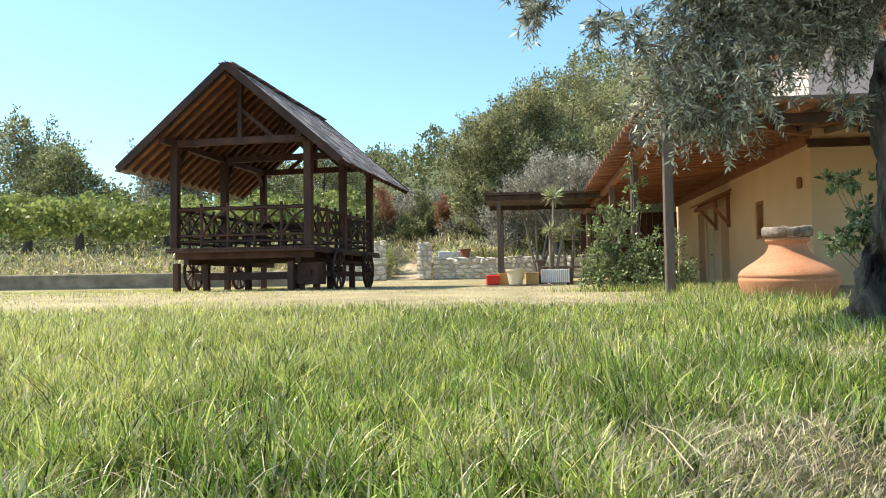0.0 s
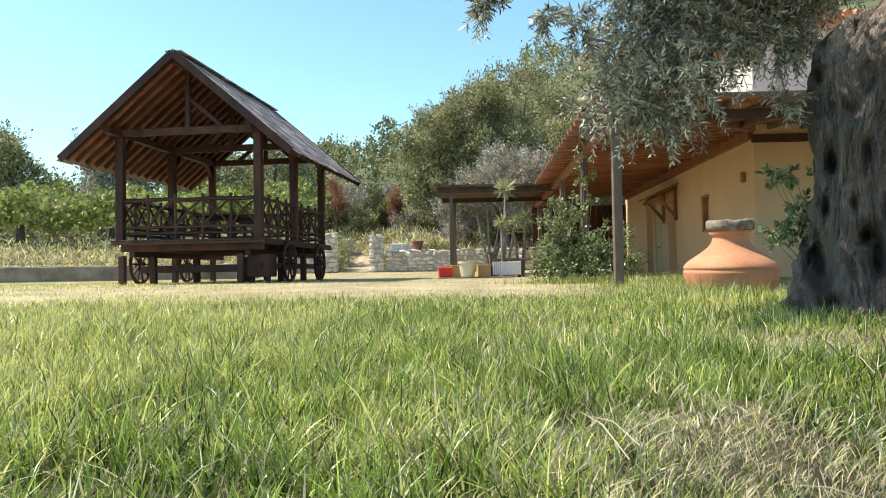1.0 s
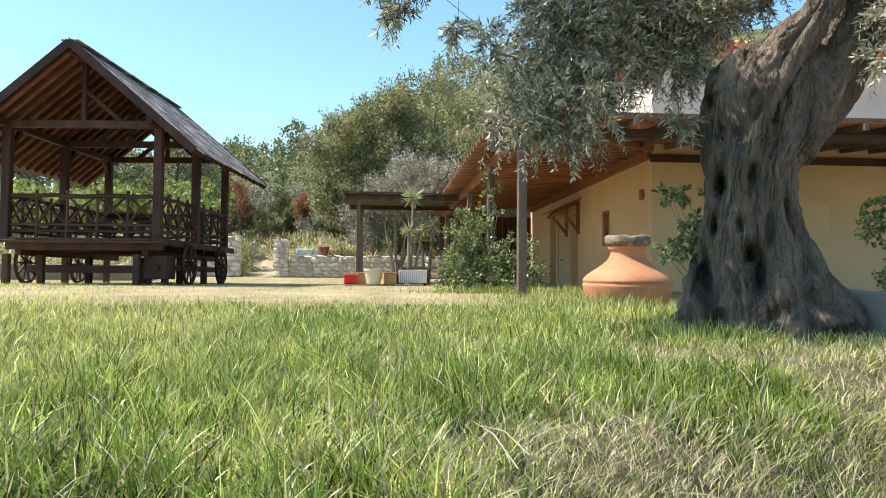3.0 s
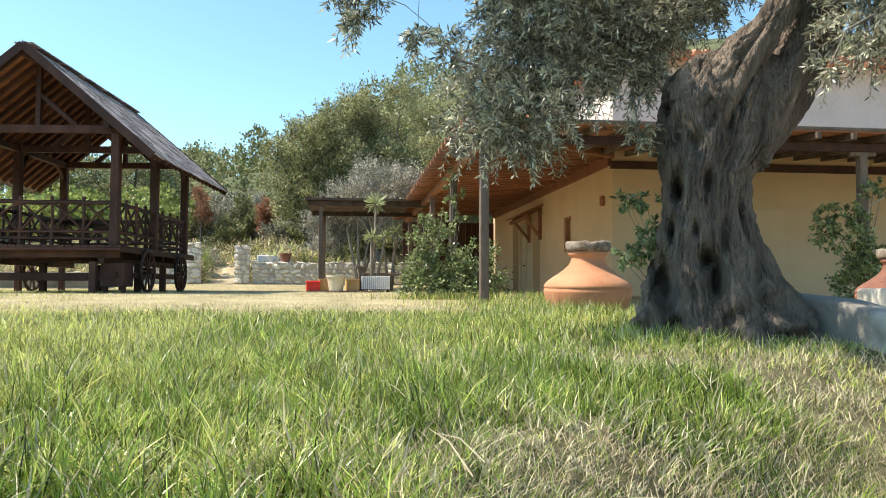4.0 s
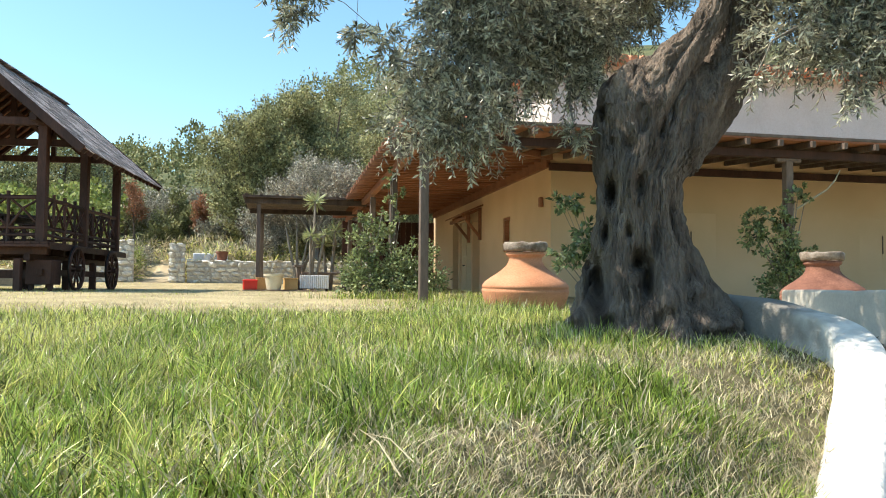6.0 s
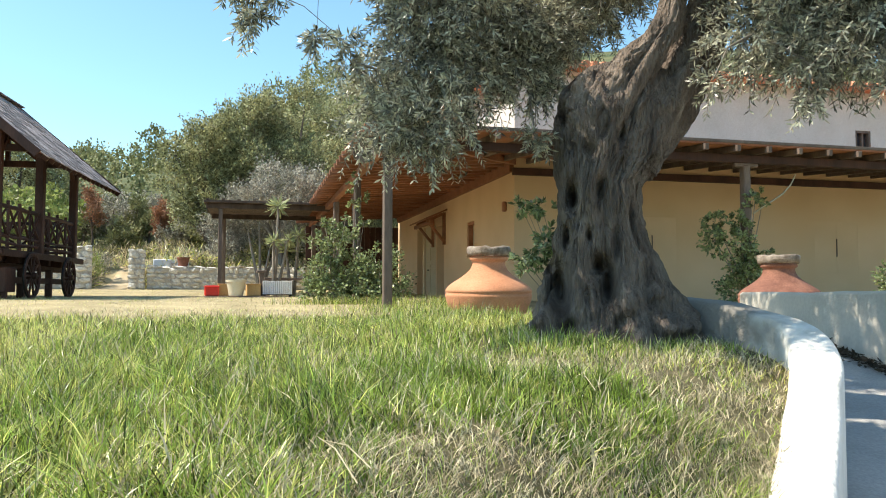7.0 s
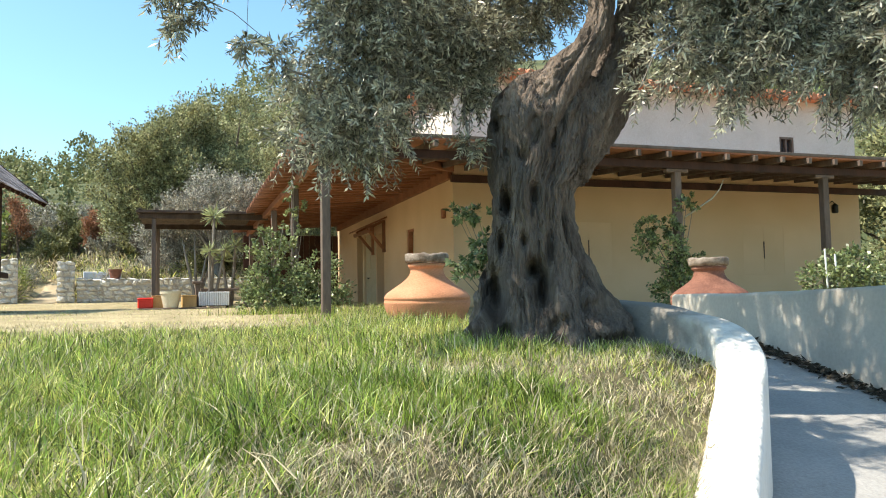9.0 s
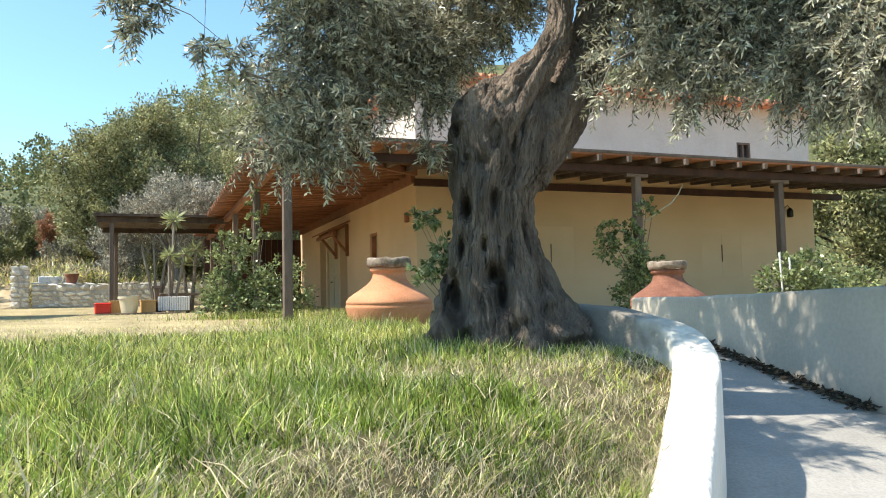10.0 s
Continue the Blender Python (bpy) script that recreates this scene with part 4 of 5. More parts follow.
# crown: drooping twigs with paired narrow leaves, in loose clumps
rng = np.random.default_rng(11)
# clumps above z 2.75, mostly out of view, are added to shade trunk and walls
CLUMPS = [(1.25, 4.14, 1.28, 0.21), (1.36, 3.98, 1.27, 0.20), (1.28, 4.25, 1.50, 0.2), (1.54, 4.03, 1.36, 0.27), (1.5, 4.29, 1.75, 0.33), (1.74, 4.28, 1.70, 0.33),
          (2.02, 4.5, 1.93, 0.38), (2.25, 4.5, 2.05, 0.36), (2.17, 4.10, 1.26, 0.12), (2.0, 4.52, 2.2, 0.38), (1.65, 4.21, 2.10, 0.4), (1.45, 4.22, 2.0, 0.22),
          (2.5, 4.5, 2.15, 0.3), (2.75, 4.35, 2.6, 0.4), (1.5, 4.45, 2.45, 0.38), (2.33, 4.45, 1.74, 0.24), (3.11, 3.35, 1.76, 0.26),
          (3.21, 3.11, 1.58, 0.22), (3.17, 3.02, 1.34, 0.10), (3.42, 2.90, 1.70, 0.33), (3.51, 2.63, 1.50, 0.25), (3.59, 2.54, 1.30, 0.11), (3.59, 2.37, 1.53, 0.30),
          (3.58, 2.20, 1.34, 0.22), (3.72, 2.16, 1.62, 0.5), (3.39, 3.50, 2.19, 0.4), (3.58, 3.02, 2.10, 0.5), (3.77, 2.63, 1.96, 0.45), (3.28, 3.60, 2.62, 0.5),
          (2.89, 3.40, 1.50, 0.08), (2.75, 3.85, 2.65, 0.34), (0.42, 3.95, 1.88, 0.11), (0.50, 3.95, 1.77, 0.12), (0.60, 3.95, 1.88, 0.11), (0.47, 3.95, 2.05, 0.12), (0.62, 3.95, 2.05, 0.12), (0.83, 3.95, 1.69, 0.05), (1.00, 4.08, 1.72, 0.04),
          (1.04, 4.07, 1.60, 0.09), (2.98, 3.92, 3.5, 0.8), (3.47, 3.28, 3.24, 0.8), (3.6, 4.6, 3.4, 0.8), (4.3, 4.3, 3.1, 0.6), (3.0, 5.4, 3.5, 0.8), (4.2, 3.5, 2.9, 0.6),
          (3.0, 5.8, 3.9, 0.9), (2.5, 6.3, 3.8, 0.7), (3.6, 4.8, 4.0, 0.9), (3.9, 3.8, 3.7, 0.8), (4.1, 2.8, 3.4, 0.8), (2.8, 4.6, 4.4, 0.9), (3.4, 2.2, 3.1, 0.6), (2.75, 2.9, 2.95, 0.55), (2.2, 3.05, 3.35, 0.5), (2.9, 2.3, 3.2, 0.5), (0.95, 3.7, 3.1, 0.38), (1.3, 3.5, 2.85, 0.3), (3.45, 3.2, 1.98, 0.38), (3.7, 2.75, 1.85, 0.36), (3.85, 2.4, 1.75, 0.38), (4.0, 2.1, 1.75, 0.4), (2.6, 4.95, 2.25, 0.42), (2.95, 4.7, 2.5, 0.42), (3.95, 2.49, 2.57, 0.7),
          (0.45, 4.1, 3.0, 0.42), (0.85, 3.85, 2.85, 0.36), (1.54, 5.46, 3.35, 0.5), (2.4, 5.9, 3.5, 0.6)]


def twig_leaves(rng, base, axis, n_pairs, length, leaf, width):
    """Leaves in pairs along drooping twigs: base (m,3), axis (m,3)."""
    m = len(base)
    s = np.linspace(0.08, 1, n_pairs)[None, :, None]
    droop = np.zeros((m, 1, 3))
    droop[..., 2] = -0.35
    L = length[:, None, None]
    pts = base[:, None] + axis[:, None] * s * L + droop * (s ** 2) * L
    d = unit(axis[:, None] + 2 * droop * s)
    side = unit(np.cross(d, rng.normal(0, 1, (m, 1, 3)) + np.zeros_like(d)))
    alt = np.where(np.arange(n_pairs) % 2 == 0, 1.0, 0.0)[None, :, None]
    side = unit(side * alt + np.cross(d, side) * (1 - alt))
    P, D = [], []
    for sg in (1, -1):
        P.append(pts.reshape(-1, 3))
        D.append(unit(d * 0.75 + side * sg * 0.8).reshape(-1, 3))
    P, D = np.concatenate(P), np.concatenate(D)
    return leaves(rng, P, D, leaf, width, 0.22), pts


chunks, stems = [], []
for x, y, z, r in CLUMPS:
    r = max(0.03, r - 0.07)
    high = z > 2.75
    m = int((16 if r > 0.08 else 9) + (300 if high else 2100) * r ** 2.0)
    p, out = ball_points(rng, m, 0.15)
    base = np.array([x, y, z]) + p * r * np.array([1, 1, 0.85])
    ax = unit(out * 0.8 + rng.normal(0, 0.5, (m, 3)) + np.array([0, 0, -0.25]))
    c, pts = twig_leaves(rng, base, ax, 13, rng.uniform(0.10, 0.24, m) * (1.5 if high else 0.6 if r < 0.06 else 1), 0.09 if high else 0.049, 0.026 if high else 0.0115)
    chunks.append(c)
    if not high:
        stems.append(pts[:, ::4])
v, f = join(chunks)
crown = mesh_arrays("crown", v - np.array(OT), f, M_OLIVE, olive, label="silvery grey-green olive leaves")
# twig wood: thin three-sided stems
allp = np.concatenate([s.reshape(-1, s.shape[1], 3) for s in stems])
K = allp.shape[1]
offs = np.array([[0.0022, 0, 0], [-0.0011, 0.0019, 0], [-0.0011, -0.0019, 0]])
tv = (allp[:, :, None] + offs[None, None]).reshape(-1, 3)
n_t = len(allp)
base_i = (np.arange(n_t) * K * 3)[:, None, None]
seg = (np.arange(K - 1) * 3)[None, :, None]
tri = np.arange(3)[None, None]
q = np.stack([base_i + seg + tri, base_i + seg + (tri + 1) % 3, base_i + seg + 3 + (tri + 1) % 3, base_i + seg + 3 + tri], -1).reshape(-1, 4)
mesh_arrays("twig_wood", tv - np.array(OT), q, M_TWIG, olive)
# branchlets run from each clump to the nearest higher one, the highest from the limbs
for i, (x, y, z, r) in enumerate(CLUMPS):
    e = Vector((x, y, z)) - OT
    higher = [Vector(c[:3]) - OT for c in CLUMPS if c[2] > z + 0.06]
    if x < 0.9 and (z > 2.0 or x > 0.8) and z < 2.3:
        s = e + Vector((0.03, 0.08, 0.9))
    elif higher and z < 2.9:
        s = min(higher, key=lambda h: (h - e).length)
    else:
        s = tp(0.44, 0.03, 2.65) if x < 2.8 else tp(0.95, 0.1, 2.65)
    mid = (s + e) / 2 + Vector((rng.uniform(-0.06, 0.06), rng.uniform(-0.05, 0.1), 0.05))
    thin = 0.35 if x < 1.1 and z < 2.3 else 1.0
    part("branch", tube(bmesh.new(), [s, (s + mid) / 2, mid, (mid + e) / 2, e], [q * thin for q in (0.009, 0.008, 0.006, 0.005, 0.004)], 6, 0.3), M_TWIG, olive)


# ---- low walls behind the lawn ----
def stone_run(a, b, z0, z1, thick, seed, label, name="stone_wall"):
    """A rubble wall from a to b: a mortar core and irregular stones on its faces."""
    a, b = Vector((*a, 0)), Vector((*b, 0))
    d = b - a
    L = d.length
    ang = math.degrees(math.atan2(d.y, d.x))
    w = empty(name, pose(a.x, a.y, z0, 0, 0, ang), label, "stone wall")
    part("mortar", boxed(0.02, L - 0.02, -thick / 2 + 0.03, thick / 2 - 0.03, -0.3, z1 - z0 - 0.04), M_MORTAR, w)
    r = np.random.default_rng(seed)
    protos = []
    for k in range(7):
        bm = bmesh.new()
        bmesh.ops.create_icosphere(bm, subdivisions=1, radius=0.56)
        for v in bm.verts:
            v.co = Vector((max(-0.5, min(0.5, v.co.x * 1.15)), max(-0.5, min(0.5, v.co.y * 1.15)), max(-0.5, min(0.5, v.co.z * 1.15)))) * (1 + 0.18 * noise.noise(v.co * 3 + Vector((k * 5, 0, 0))))
        me = bpy.data.meshes.new("stone")
        bm.to_mesh(me)
        bm.free()
        me.materials.append(M_STONE)
        protos.append(me)
    z = 0.0
    H = z1 - z0
    while z < H - 0.03:
        h = min(r.uniform(0.09, 0.2), H - z)
        x = 0.0
        while x < L - 0.04:
            wd = min(r.uniform(0.12, 0.40), L - x)
            st = new("stone", protos[r.integers(7)])
            st.parent = w
            st.location = (x + wd / 2, -thick / 2 + 0.07 + r.uniform(-0.02, 0.02), z + h / 2 + r.uniform(-0.025, 0.025))
            st.scale = (wd * r.uniform(0.85, 1.05), 0.2, h * r.uniform(0.8, 1.25))
            st.rotation_euler = (r.uniform(-0.2, 0.2), r.uniform(-0.3, 0.3), r.uniform(-0.25, 0.25))
            x += wd
        z += h
    return w


stone_run((-0.30, 25.9), (5.6, 25.2), 0.40, 1.12, 0.45, 3, "low wall of pale irregular field stones")
stone_run((-0.86, 25.9), (-0.36, 25.9), 0.40, 1.66, 0.5, 4, "pale stone gate pillar beside the path", "stone_pillar")
stone_run((-2.38, 25.9), (-1.88, 25.9), 0.40, 1.72, 0.5, 5, "pale stone gate pillar beside the path", "stone_pillar")
stone_run((-4.5, 25.95), (-2.43, 25.95), 0.40, 1.10, 0.45, 6, "low wall of pale irregular field stones")
# pale beaten path through the gate
bm = bmesh.new()
prev = None
for i in range(26):
    y = 25.35 + i * 0.34
    cx, hw = -1.37 + 0.05 * max(0, y - 26), 0.46
    row = []
    for k in range(5):
        x = cx + hw * (k / 2 - 1)
        row.append(bm.verts.new((x, y, float(lawn_z(np.array(x), np.array(y))) + 0.012)))
    if prev:
        for k in range(4):
            bm.faces.new((prev[k], prev[k + 1], row[k + 1], row[k]))
    prev = row
M_PATH = mat("beaten_path", (0.40, 0.31, 0.19), (0.50, 0.40, 0.26), 1.5, 0.95, 0.5, 25)
ex = bmesh.ops.extrude_face_region(bm, geom=bm.faces[:])
bmesh.ops.translate(bm, vec=(0, 0, -0.2), verts=[v for v in ex["geom"] if isinstance(v, bmesh.types.BMVert)])
bmesh.ops.recalc_face_normals(bm, faces=bm.faces)
tagged(part("path", bm, M_PATH, smooth=True), "pale beaten earth path through the stone gate", "path", kind="structure")
bm = boxed(-40, -4.5, 24.4, 24.75, -0.2, 0.73, bevel=0.03)
tagged(part("wall_low", bm, M_LOWWALL), "low old grey concrete wall behind the lawn", "wall", kind="structure")
# white trough and clay pot on the stone wall
tr = part("water_trough", boxed(-0.15, 0.95, 26.5, 27.0, 0.9, 1.36, bevel=0.02), M_WHITE)
tagged(tr, "white painted rectangular trough behind the stone wall", "trough")


def gz(x, y):
    return float(lawn_z(np.array(float(x)), np.array(float(y))))


def crowned(name, x, y, seed, lobes, n, leaf, material, label, bark=None, sub=0.42, shoots=10, trunk_r=0.16, twiggy=0.0):
    """A tree whose crown fills lobes (dx, dy, z, rx, rz) with many small clumps, outer shoots and bare twigs."""
    r = np.random.default_rng(seed)
    z0 = gz(x, y)
    t = empty(name, Matrix.Translation((x, y, z0)), label, "tree" if n > 3000 else "shrub")
    top = min(l[2] - l[4] * 0.4 for l in lobes)
    part("trunk", tube(bmesh.new(), [(0, 0, -0.4), (0.05, 0.03, top * 0.5), (0.0, 0.05, top)], [trunk_r * 1.35, trunk_r, trunk_r * 0.75], 9, 0.3), bark or M_BARK, t)
    area = sum(l[3] * (l[3] + l[4]) for l in lobes)
    P, Q = [], []
    for dx, dy, z, rx, rz in lobes:
        part("limb", tube(bmesh.new(), [(0, 0.05, top * 0.9), (dx * 0.4 + r.uniform(-.1, .1), dy * 0.4, top + (z - top) * 0.5), (dx, dy, z)], [trunk_r * 0.6, trunk_r * 0.4, 0.02], 6, 0.2), bark or M_BARK, t)
        m = int(n * rx * (rx + rz) / area)
        k = max(5, int(1.75 * rx * (rx + rz) / sub ** 2))
        u = unit(r.normal(0, 1, (k, 3)))
        u[:, 2] = np.where(u[:, 2] < -0.45, -u[:, 2], u[:, 2])
        c = u * (np.array([rx, rx, rz]) - sub * 0.6) * r.uniform(0.55, 1.16, (k, 1)) + np.array([dx, dy, z])
        size = sub * r.uniform(0.45, 1.5, k)
        pick = r.choice(k, m, p=size ** 2 / np.sum(size ** 2))
        v = unit(r.normal(0, 1, (m, 3)) + 0.55 * u[pick])
        P.append(c[pick] + v * size[pick][:, None] * (r.uniform(0.1, 1.25, (m, 1)) ** 0.5))
        Q.append(v + np.array([0, 0, 0.25]))
        # upright shoots break the outline
        for _ in range(shoots):
            w = unit(np.array([r.normal(0, 0.6), r.normal(0, 0.6), 0.75]))
            a = np.array([dx, dy, z]) + w * (np.array([rx, rx, rz]) - sub * 0.4)
            d = unit(w + np.array([0, 0, 0.6]) + r.normal(0, 0.25, 3))
            q = int(22 + 26 * r.uniform())
            h = r.uniform(0, 1, (q, 1)) * sub * r.uniform(1.0, 2.0)
            P.append(a + d * h + r.normal(0, 0.07, (q, 3)))
            Q.append(np.tile(d, (q, 1)))
    P, Q = np.concatenate(P), np.concatenate(Q)
    v, f = leaves(r, P, Q, leaf, leaf * 0.5, 0.75)
    mesh_arrays("crown", v, f, material, t)
    if twiggy:
        q = int(len(P) * twiggy)
        i = r.integers(0, len(P), q)
        v, f = leaves(r, P[i], Q[i], leaf * 3.2, leaf * 0.09, 0.5)
        tagged(mesh_arrays("twig_wood", v, f, M_TWIG, t, label="fine bare grey twigs"), kind="stuff")
    return t


def lobed(seed, w, z0, z1, n, r0, r1):
    """Uneven lobes strewn over a crown of half-width w between heights z0 and z1."""
    r = np.random.default_rng(seed)
    out = [(0, 0, (z0 + z1) / 2, w * 0.55, (z1 - z0) * 0.36)]
    for k in range(n):
        q = (k + r.uniform()) / n
        a, reach = r.uniform(0, 6.28), w * math.sin(math.pi * (0.18 + 0.68 * q)) * r.uniform(0.45, 0.95)
        rr = r.uniform(r0, r1)
        out.append((reach * math.cos(a), reach * math.sin(a), z0 + (z1 - z0) * q, rr, rr * r.uniform(0.75, 1.15)))
    return out


def plant(name, x, y, seed, w, h, n, leaf, material, label, bark=None, base=0.15, d=None):
    """A tree or shrub of width 2w and height h, with a few uneven lobes."""
    lobes = lobed(seed, w * 0.85, h * (base + 0.14), h * 0.84, 9 if w > 1.6 else 5, w * 0.26, w * 0.46)
    return crowned(name, x, y, seed, lobes, int(n * 1.15), leaf * 0.8, material, label, bark, max(0.22, w * 0.2), 4, max(0.05, w * 0.07))


crowned("holm_oak", 1.95, 31.7, 20, lobed(1, 1.9, 1.5, 5.9, 19, 0.4, 0.75), 29000, 0.115, M_OAK, "dense evergreen oak behind the stone wall", None, 0.36, 5)
crowned("holm_oak", 3.1, 32.2, 21, lobed(12, 2.5, 1.4, 6.8, 28, 0.4, 0.8), 38000, 0.115, M_OAK, "tall dense evergreen oak with ragged upright shoots", None, 0.38, 7)
crowned("holm_oak", 5.1, 32.6, 22, lobed(3, 2.5, 1.4, 6.9, 25, 0.45, 0.9), 38000, 0.115, M_OAK, "tall dense evergreen oak behind the pergola", None, 0.38, 6)
crowned("holm_oak", 8.3, 33.6, 23, lobed(4, 2.9, 1.5, 6.5, 20, 0.6, 1.1), 28000, 0.125, M_OAK, "broad evergreen oak on the slope behind the house", None, 0.42, 5)
crowned("wild_olive", 4.0, 27.6, 24, lobed(5, 2.3, 1.6, 3.9, 22, 0.3, 0.6), 18000, 0.09, M_GREYTREE, "grey-leaved wild olive with bare twigs behind the stone wall", M_TWIG, 0.30, 5, 0.12, 0.35)
crowned("wild_olive", 2.1, 27.9, 25, lobed(6, 0.9, 0.7, 2.7, 9, 0.25, 0.45), 6500, 0.09, M_GREYTREE, "small grey-leaved wild olive by the wall", M_TWIG, 0.25, 4, 0.07, 0.3)
crowned("holm_oak", 6.6, 28.4, 26, lobed(7, 1.9, 0.9, 4.9, 11, 0.5, 0.95), 22000, 0.11, M_OAK, "dark evergreen oak beside the porch end", None, 0.36, 4)
crowned("holm_oak", 4.4, 29.4, 29, lobed(8, 1.9, 0.6, 3.0, 9, 0.5, 0.9), 12000, 0.115, M_OAK, "low dark evergreen oak in the shade behind the wild olive", None, 0.36, 3)
plant("sumac", 0.0, 36.0, 27, 0.62, 4.5 - gz(0, 36), 1500, 0.13, M_RUST, "small rust-red shrub tree on the slope")
plant("sumac", -2.75, 36.4, 28, 0.6, 5.3 - gz(-2.75, 36.4), 1100, 0.13, M_RUST, "rust-brown shrub on the slope")
plant("olive_sapling", -18.3, 39, 31, 2.7, 5.4, 9000, 0.22, M_OAK, "dark grey-green olive tree beyond the vines")
plant("olive_sapling", -22.0, 41, 32, 2.9, 7.4, 9000, 0.22, M_OAK, "dark green tree beyond the vines")
plant("olive_sapling", -14.2, 40, 33, 2.7, 4.9, 9000, 0.22, M_GREYTREE, "grey-green olive tree beyond the vines")
plant("olive_sapling", -10.4, 41, 34, 2.7, 4.9, 9000, 0.22, M_OAK, "dark grey-green olive tree beyond the vines")
plant("olive_sapling", -6.6, 42, 35, 2.6, 4.6, 7000, 0.20, M_OAK, "dark green olive tree beyond the vines")
plant("hillside_tree", 20.5, 19.0, 36, 2.8, 6.6, 15000, 0.19, M_OAK, "leafy green tree beside the house", None, 0.02)
plant("hillside_tree", 22.5, 15.2, 37, 2.8, 5.6, 16000, 0.20, M_OAK, "dark leafy green tree beside the house", None, 0.02)
plant("hillside_tree", 25.0, 22.0, 38, 3.4, 9.0, 8000, 0.22, M_VINE, "bright green tree behind the house")

# scrub that fills the slope behind the stone wall
r = np.random.default_rng(77)
for k in range(34):
    x, y = -9.5 + k * 0.40 + r.uniform(-0.4, 0.4), r.uniform(35.5, 44)
    w = r.uniform(0.8, 1.4)
    m_k = (M_OAK, M_FARLEAF, M_GREYTREE, M_FARLEAF)[k % 4]
    plant("hillside_shrub", x, y, 200 + k, w, w * r.uniform(1.3, 1.7), 1900, 0.16, m_k, ("dark green evergreen shrub on the slope", "olive-green shrub on the slope", "grey-green shrub on the slope", "olive-green shrub on the slope")[k % 4], None, 0.02)["group"] = "hillside shrubs"

# low grey-green clumps on the bank above the stone wall
r = np.random.default_rng(87)
for k in range(26):
    x, y = -3.6 + k * 0.24 + r.uniform(-0.3, 0.3), r.uniform(27.2, 31.5)
    if abs(x + 1.37 - 0.05 * (y - 26)) < 0.75:
        continue
    w = r.uniform(0.35, 0.65)
    plant("bank_shrub", x, y, 300 + k, w, w * r.uniform(1.3, 2.0), 900, 0.10, (M_GREYTREE, M_VINE, M_SHRUB)[k % 3], ("low grey-green shrub on the bank", "low yellow-green shrub on the bank", "low green shrub on the bank")[k % 3], M_TWIG, 0.02)["group"] = "bank shrubs"

# vineyard rows on the terrace behind the low wall
r = np.random.default_rng(41)
for row in range(4):
    ch = []
    y = 29.0 + row * 2.3
    n = 9000 if row == 0 else 5000
    x = r.uniform(-30, -3.0, n)
    zz = np.array(lawn_z(x, np.full(n, y)))
    top = 2.05 + 0.2 * np.sin(x * 1.7 + row) + 0.14 * np.sin(x * 4.1) + 0.4 * smooth01(-10, -18, x)
    h = r.uniform(0.25, 1, n) ** 0.6 * top + 0.4
    p = np.stack([x, y + r.normal(0, 0.28, n), zz + h], -1)
    v, f = leaves(r, p, np.array([[0, -0.4, 0.3]]), 0.20, 0.17, 0.9)
    ob = mesh_arrays("vine_row", v, f, M_VINE)
    tagged(ob, "leafy green row of grapevines on the terrace", "vines", "vine rows", kind="stuff")

# wooded hillside beyond: scattered crowns, too many to count
r = np.random.default_rng(51)
ch = []
for k in range(400):
    y = 45 + 90 * r.uniform() ** 1.2
    x = r.uniform(-0.66, 0.42) * y + 2
    if k < 60:
        x, y = r.uniform(3, 16), r.uniform(37, 50)
    elif k < 110:
        x, y = r.uniform(24, 58), r.uniform(20, 46)
    rad = r.uniform(0.9, 2.0) * (0.55 + y / 110)
    hgt = rad * r.uniform(0.8, 1.4)
    m = int(560 * min(1.6, rad / 1.6))
    kk = max(8, m // 40)
    tc, to = ball_points(r, kk, 0.6)
    pick = r.integers(0, kk, m)
    p = (tc[pick] + r.normal(0, 0.13, (m, 3))) * np.array([rad, rad, hgt]) + np.array([x, y, gz(x, y) + hgt * 0.75 - (1.3 if k < 60 else 0.3)])
    ch.append(leaves(r, p, to[pick] + np.array([0, 0, 0.3]), 0.11 + y * 0.0023, 0.075 + y * 0.0018, 0.8))
v, f = join(ch)
tagged(mesh_arrays("hill_woods", v, f, M_FARLEAF), "dense evergreen scrub and trees on the far hillside", "woods", kind="stuff")
# low scrub and dry grass tufts on the bank
ch = []
n = 54000
x = r.uniform(-32, 10, n)
x[26000:40000] = r.uniform(-3.5, 5, 14000)
x[40000:] = r.uniform(-7, 4.5, 14000)
y = r.uniform(24.9, 33, n)
y[26000:40000] = r.uniform(26.4, 28.6, 14000)
y[40000:] = r.uniform(29, 37, 14000)
keep = ~((np.abs(x + 1.3) < 0.6) & (y < 33)) & ((x < -4) | (y > 26.4))
x, y = x[keep], y[keep]
tuft = np.array([noise.noise(Vector((a * 0.45, b * 0.45, 0))) for a, b in zip(x, y)])
hh = 0.2 + 0.95 * np.clip(tuft + 0.25, 0, 1) + 0.35 * ((x > -3.5) & (x < 5) & (y < 28.6))
p = np.stack([x, y, lawn_z(x, y) + r.uniform(0, 1, len(x)) * hh], -1)
v, f = leaves(r, p, np.array([[0, 0, 1.0]]), 0.32, 0.035, 0.8)
mi = r.choice([0, 1, 2], len(f), p=[0.55, 0.22, 0.23])
tagged(mesh_arrays("bank_grass", v, f, None, mats=[M_STRAW, M_LIME, M_SHRUB], mat_index=mi), "dry grass and weeds on the terrace bank", "grass", kind="stuff")


